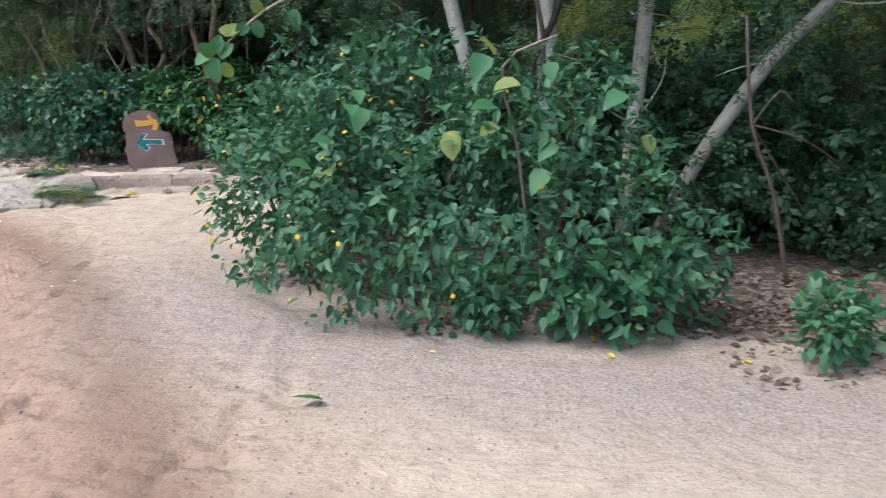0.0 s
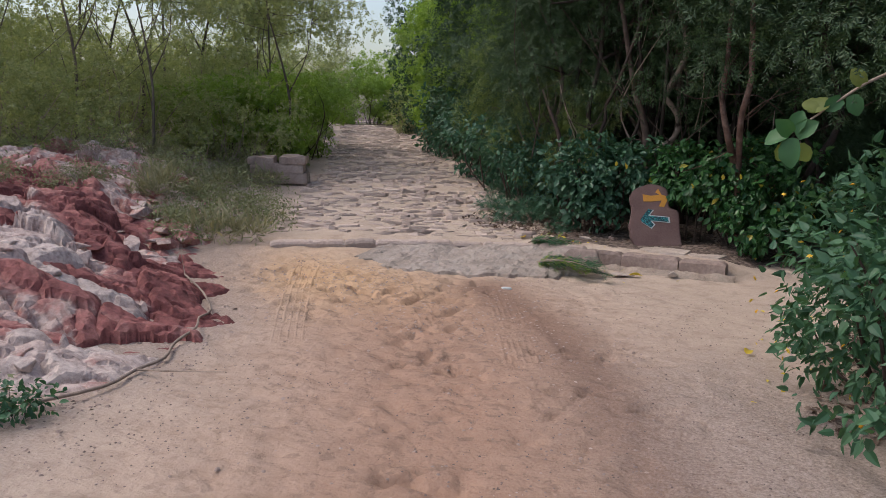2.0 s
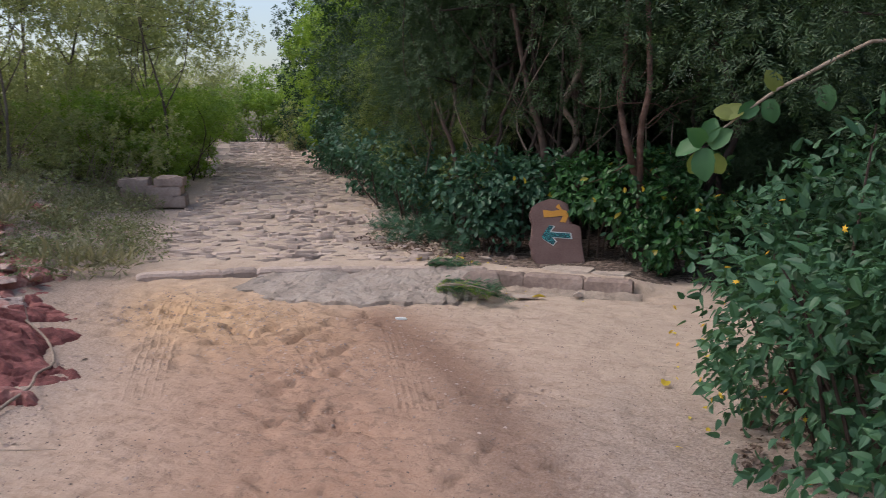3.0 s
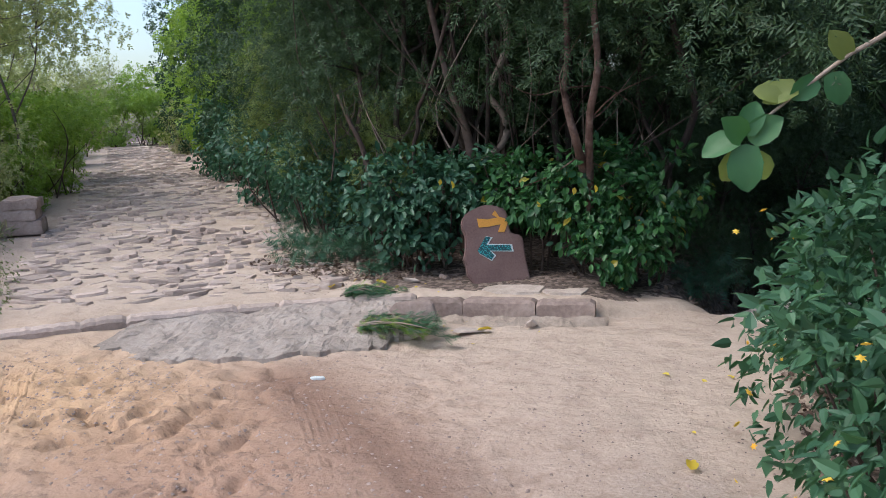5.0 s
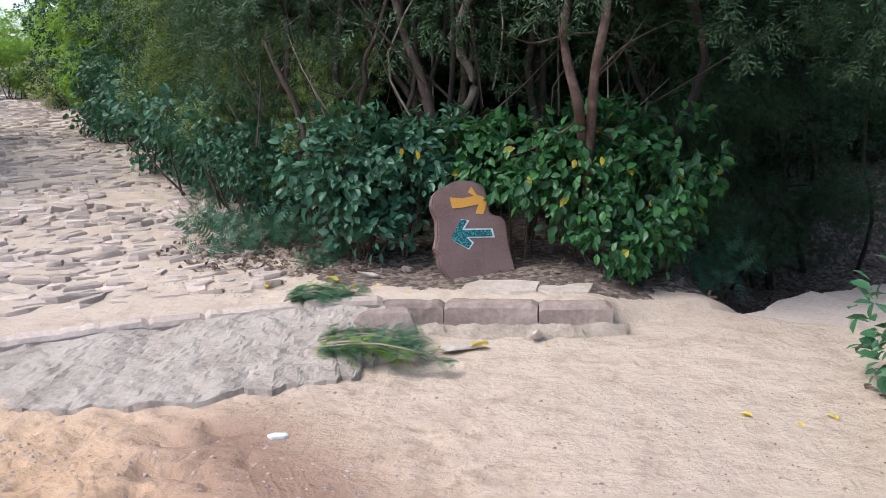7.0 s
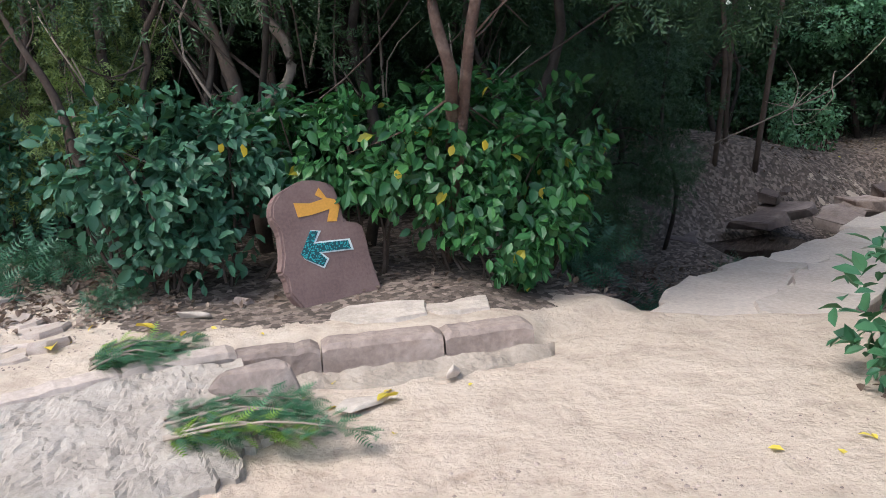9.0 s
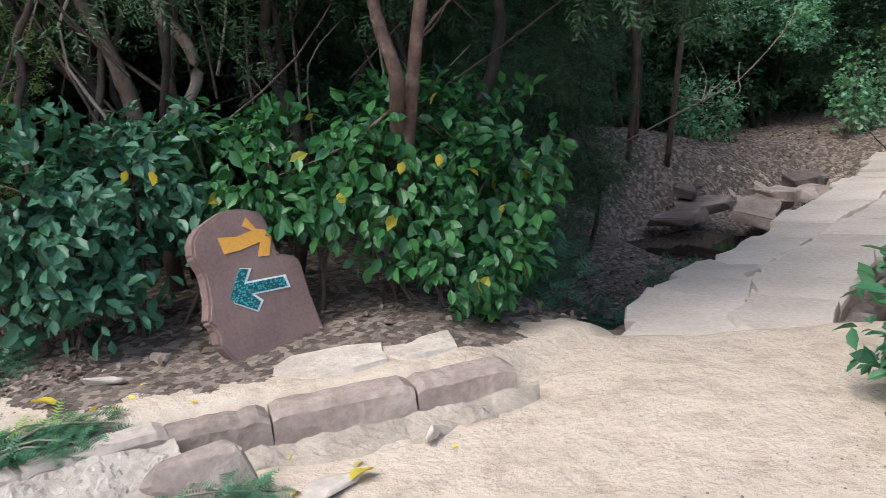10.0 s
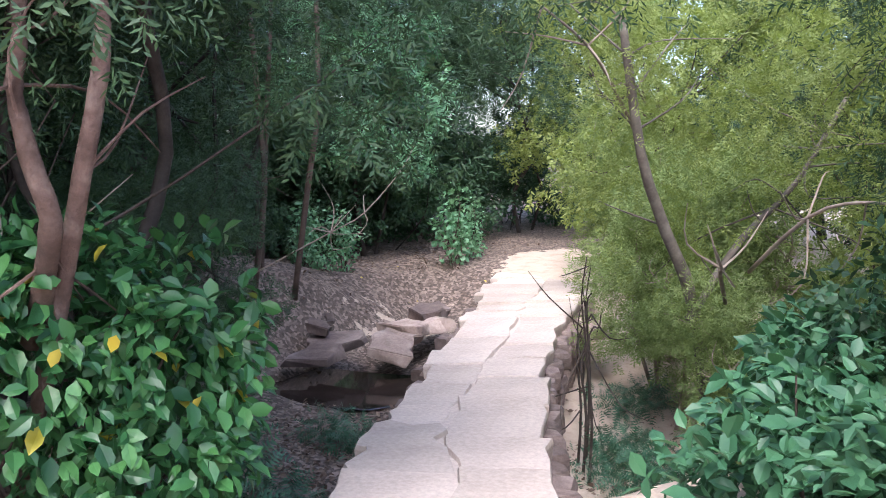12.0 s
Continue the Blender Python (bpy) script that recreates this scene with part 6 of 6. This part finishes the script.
def surface_z(x, y):
    i = min(max(int(np.searchsorted(GX, x)) - 1, 0), len(GX) - 2)
    j = min(max(int(np.searchsorted(GYS, y)) - 1, 0), len(GYS) - 2)
    u, w = (x - GX[i]) / (GX[i + 1] - GX[i]), (y - GYS[j]) / (GYS[j + 1] - GYS[j])
    return float((GZ[j, i] * (1 - u) + GZ[j, i + 1] * u) * (1 - w) + (GZ[j + 1, i] * (1 - u) + GZ[j + 1, i + 1] * u) * w)


for line, w, r, deep in (([(-4.15, 4.35), (-4.95, 5.35), (-5.6, 6.2), (-6.15, 7.0)], 0.25, 5, 0.011), ([(-3.2, 4.6), (-3.9, 5.6), (-4.55, 6.4), (-5.0, 7.0)], 0.16, 3, 0.0035), ([(-2.2, 3.9), (-3.0, 5.2), (-3.6, 6.2), (-4.2, 7.15)], 0.24, 6, 0.003)):
    v, f = tyre_track(line, w, r, deep)
    me = mesh_of("tyre_track", v, f, SAND, smooth=True)
    va = np.array(v)
    for zn, val in earth_zones(va[:, 0], va[:, 1]).items():
        a = me.attributes.new(zn, "FLOAT", "POINT")
        a.data.foreach_set("value", val.astype(np.float32))
    tagged(new("tyre_track", me), "ribbed tyre track pressed into the loose sand", "tyre track", kind="structure")

# root-like hose over the red rocks
HOSE = [(-4.7, 3.1), (-4.62, 3.5), (-4.72, 3.8), (-4.78, 4.05), (-4.98, 4.3), (-5.06, 4.55), (-5.3, 4.8), (-5.45, 5.05), (-5.85, 5.35), (-6.1, 5.4)]
pts = [(x, y, rock_z(x, y) + 0.03) for x, y in HOSE]
stem_thing("dry_root", pts, 0.01, 0.008, TWIG, "long dry root lying across the red rocks", "root", side_twigs=2)

# ---- fresh cut feathery branches on the ground ----
def cut_branch(loc, rz, length, label):
    o = thing("cut_branch", loc, label, "branch", rot=rz)
    g = np.random.default_rng(int(abs(loc[0]) * 100))
    for k in range(5):
        a = g.uniform(-0.5, 0.5)
        l_ = length * g.uniform(0.6, 1.0)
        y0 = g.uniform(-0.1, 0.1)
        p = [np.array([0, y0, 0.05]), np.array([l_ * 0.5, y0 + math.sin(a) * l_ * 0.4, 0.1]), np.array([l_, y0 + math.sin(a) * l_ * 0.7, 0.03])]
        put("stem", mesh_of("stem", *tube(p, [0.008, 0.005, 0.002], 5), TWIG), o)
        n = 120
        t = g.uniform(0.05, 1, n)
        pos = np.array([(p[0] * (1 - u) ** 2 + 2 * p[1] * u * (1 - u) + p[2] * u * u) for u in t]) + g.normal(size=(n, 3)) * np.array([0.015, 0.03, 0.02])
        ax = np.stack([g.uniform(0.3, 1, n), g.normal(size=n) * 0.7, g.normal(size=n) * 0.25], 1)
        nn = np.stack([g.normal(size=n) * 0.3, g.normal(size=n) * 0.3, np.ones(n)], 1)
        fr = put("frond_spray", mesh_of("frond_spray", *scatter(FROND, pos, ax, nn, g.uniform(0.045, 0.085, n)), LEAF_BRIGHT if k == 0 else LEAF_LANTANA), o)
    return o


cut_branch((-4.25, 8.15, 0.06), 0.15, 0.75, "freshly cut green feathery branch lying on the sand")
cut_branch((-4.65, 8.78, 0.13), 0.2, 0.5, "small cut feathery branch lying on the sill")

# ---- fallen leaves, pebbles and litter ----
def strewn(name, label, count, spots, shape, lo, hi, material, flat=0.25, lift=0.006):
    g = np.random.default_rng(len(name) * 7 + count)
    pos = []
    while len(pos) < count:
        x, y, sx, sy = spots[int(g.integers(len(spots)))]
        px, py = x + g.uniform(-1, 1) * sx, y + g.uniform(-1, 1) * sy
        pos.append((px, py, surface_z(px, py) + lift))
    pos = np.array(pos)
    ax = np.stack([g.normal(size=count), g.normal(size=count), g.normal(size=count) * flat], 1)
    nn = np.stack([g.normal(size=count) * flat, g.normal(size=count) * flat, np.ones(count)], 1)
    o = new(name, mesh_of(name, *scatter(shape, pos, ax, nn, g.uniform(lo, hi, count)), material))
    return tagged(o, label, "litter", kind="stuff")


strewn("leaf_litter", "dry brown leaves strewn under the bushes", 11000, [(0.8, 4.4, 1.1, 0.3), (2.4, 4.4, 1.2, 1.0), (-1.2, 6.6, 0.25, 1.5), (0.6, 12.4, 1.4, 0.8), (0.0, 11.8, 1.4, 0.8), (-1.2, 10.5, 0.8, 0.7), (0.2, 12.0, 2.2, 0.9), (-0.8, 11.0, 1.0, 1.2), (2.8, 15.6, 2.6, 1.3), (4.2, 16.6, 2.5, 1.2), (1.6, 10.2, 1.6, 0.5), (-3.4, 10.3, 1.8, 0.8), (-5.0, 9.9, 0.7, 0.5), (6.0, 17.5, 2.5, 1.5), (-5.6, 10.6, 0.5, 0.9)], OVAL, 0.025, 0.065, DRY_LEAF, 0.5, 0.012)
strewn("fallen_yellow_leaves", "yellow fallen leaves on sand and litter", 46, [(0.0, 3.9, 1.6, 0.35), (-1.9, 6.6, 0.3, 1.3), (-4.4, 9.2, 0.6, 0.4), (-3.4, 8.4, 0.5, 0.3), (4.6, 15.6, 1.5, 0.8)], OVAL, 0.03, 0.06, YELLOW_LEAF, 0.3, 0.01)
PEB = (np.array([(0.5, 0, 0), (0.1, 0.45, 0), (-0.45, 0.2, 0), (-0.3, -0.4, 0), (0.25, -0.4, 0), (0.2, 0.15, 0.35), (-0.15, 0.05, 0.4), (0.05, -0.2, 0.33)]) * np.array([1, 1, 0.8]), [(0, 1, 5), (1, 2, 6), (1, 6, 5), (2, 3, 6), (3, 7, 6), (3, 4, 7), (4, 0, 7), (0, 5, 7), (5, 6, 7)])
strewn("gravel", "grit and small pebbles on the trodden earth", 3600, [(0.2, 3.5, 1.8, 0.5), (-1.9, 6.0, 0.6, 2.0), (-2.0, 4.6, 1.2, 1.2), (-4.3, 3.6, 0.7, 0.9), (-5.2, 9.5, 0.8, 0.6), (-1.0, 3.0, 1.5, 0.8)], PEB, 0.006, 0.018, RUBBLE, 0.05, -0.001)
strewn("sand_clods", "crumbs of sandy earth thrown up along the tracks", 3000, [(-3.2, 4.4, 1.6, 2.0), (-4.6, 6.3, 1.2, 0.8), (-5.6, 6.6, 0.7, 0.6), (-3.4, 6.6, 1.0, 1.2)], PEB, 0.01, 0.034, KERB, 0.2, -0.005)
strewn("rock_chips", "broken chips of pink rock at the foot of the outcrop", 500, [(-4.9, 3.6, 0.5, 0.7), (-5.2, 4.8, 0.4, 0.6), (-6.4, 6.1, 0.5, 0.4), (-4.7, 2.8, 0.4, 0.6)], PEB, 0.012, 0.05, KERB, 0.3, -0.006)
green_me = mesh_of("fallen_leaf", HEART[0], HEART[1], LEAF_BIG, smooth=True)
o = put("fallen_leaf", green_me, loc=(-0.6, 3.3, surface_z(-0.6, 3.3) + 0.02), rot=(0.3, 0.2, 1.9), scale=0.14)
tagged(o, "fresh green leaf fallen on the sand", "leaf")
for i, (x, y, s) in enumerate([(-1.93, 6.25, 0.075), (-4.45, 9.2, 0.1), (-3.35, 8.45, 0.1), (-4.9, 9.15, 0.08)]):
    o = put("fallen_leaf", mesh_of("fallen_leaf", ROUND[0], ROUND[1], YELLOW_LEAF, smooth=True), loc=(x, y, surface_z(x, y) + 0.02), rot=(0.25, 0.3, 1.1 * i), scale=s)
    tagged(o, "yellow leaf fallen on the ground", "leaf")
v, f = stone_shape(720, 6, 0.09, 0.04, 0.015)
o = put("stone_chip", mesh_of("stone_chip", v, f, PAINT_WHITE), loc=(-4.1, 7.15, surface_z(-4.1, 7.15)), rot=(0, 0, 0.2))
tagged(o, "small white stone chip on the sand", "stone")
# yellow leaves hanging in the shrubs by the marker stone
for (x, y, z), s in (((-3.98, 9.72, 0.82), 0.11), ((-4.1, 9.72, 0.88), 0.08), ((-3.19, 9.5, 0.66), 0.11), ((-2.9, 9.5, 0.8), 0.09), ((-2.72, 9.48, 0.82), 0.09), ((-2.4, 9.55, 0.55), 0.08)):
    o = put("yellow_leaf", mesh_of("yellow_leaf", OVAL[0], OVAL[1], YELLOW_LEAF, smooth=True), loc=(x, y, z + s), rot=(radians(-75), 0.3, rng.uniform(-0.6, 0.6)), scale=(s * 0.8, -s * 0.8, s * 0.8))
    tagged(o, "yellowed leaf hanging in the shrub", "leaf")
copy_thing(herb, pose(-1.0, 11.0, -0.8, 0, 0, 40))
for hx, hy, hr in ((-1.5, 10.4, 140), (0.6, 9.3, 20), (1.1, 9.7, 80), (1.6, 10.3, 200), (2.6, 10.9, 300), (-2.0, 10.2, 10), (0.3, 11.9, 60)):
    copy_thing(herb, pose(hx, hy, surface_z(hx, hy), 0, 0, hr))
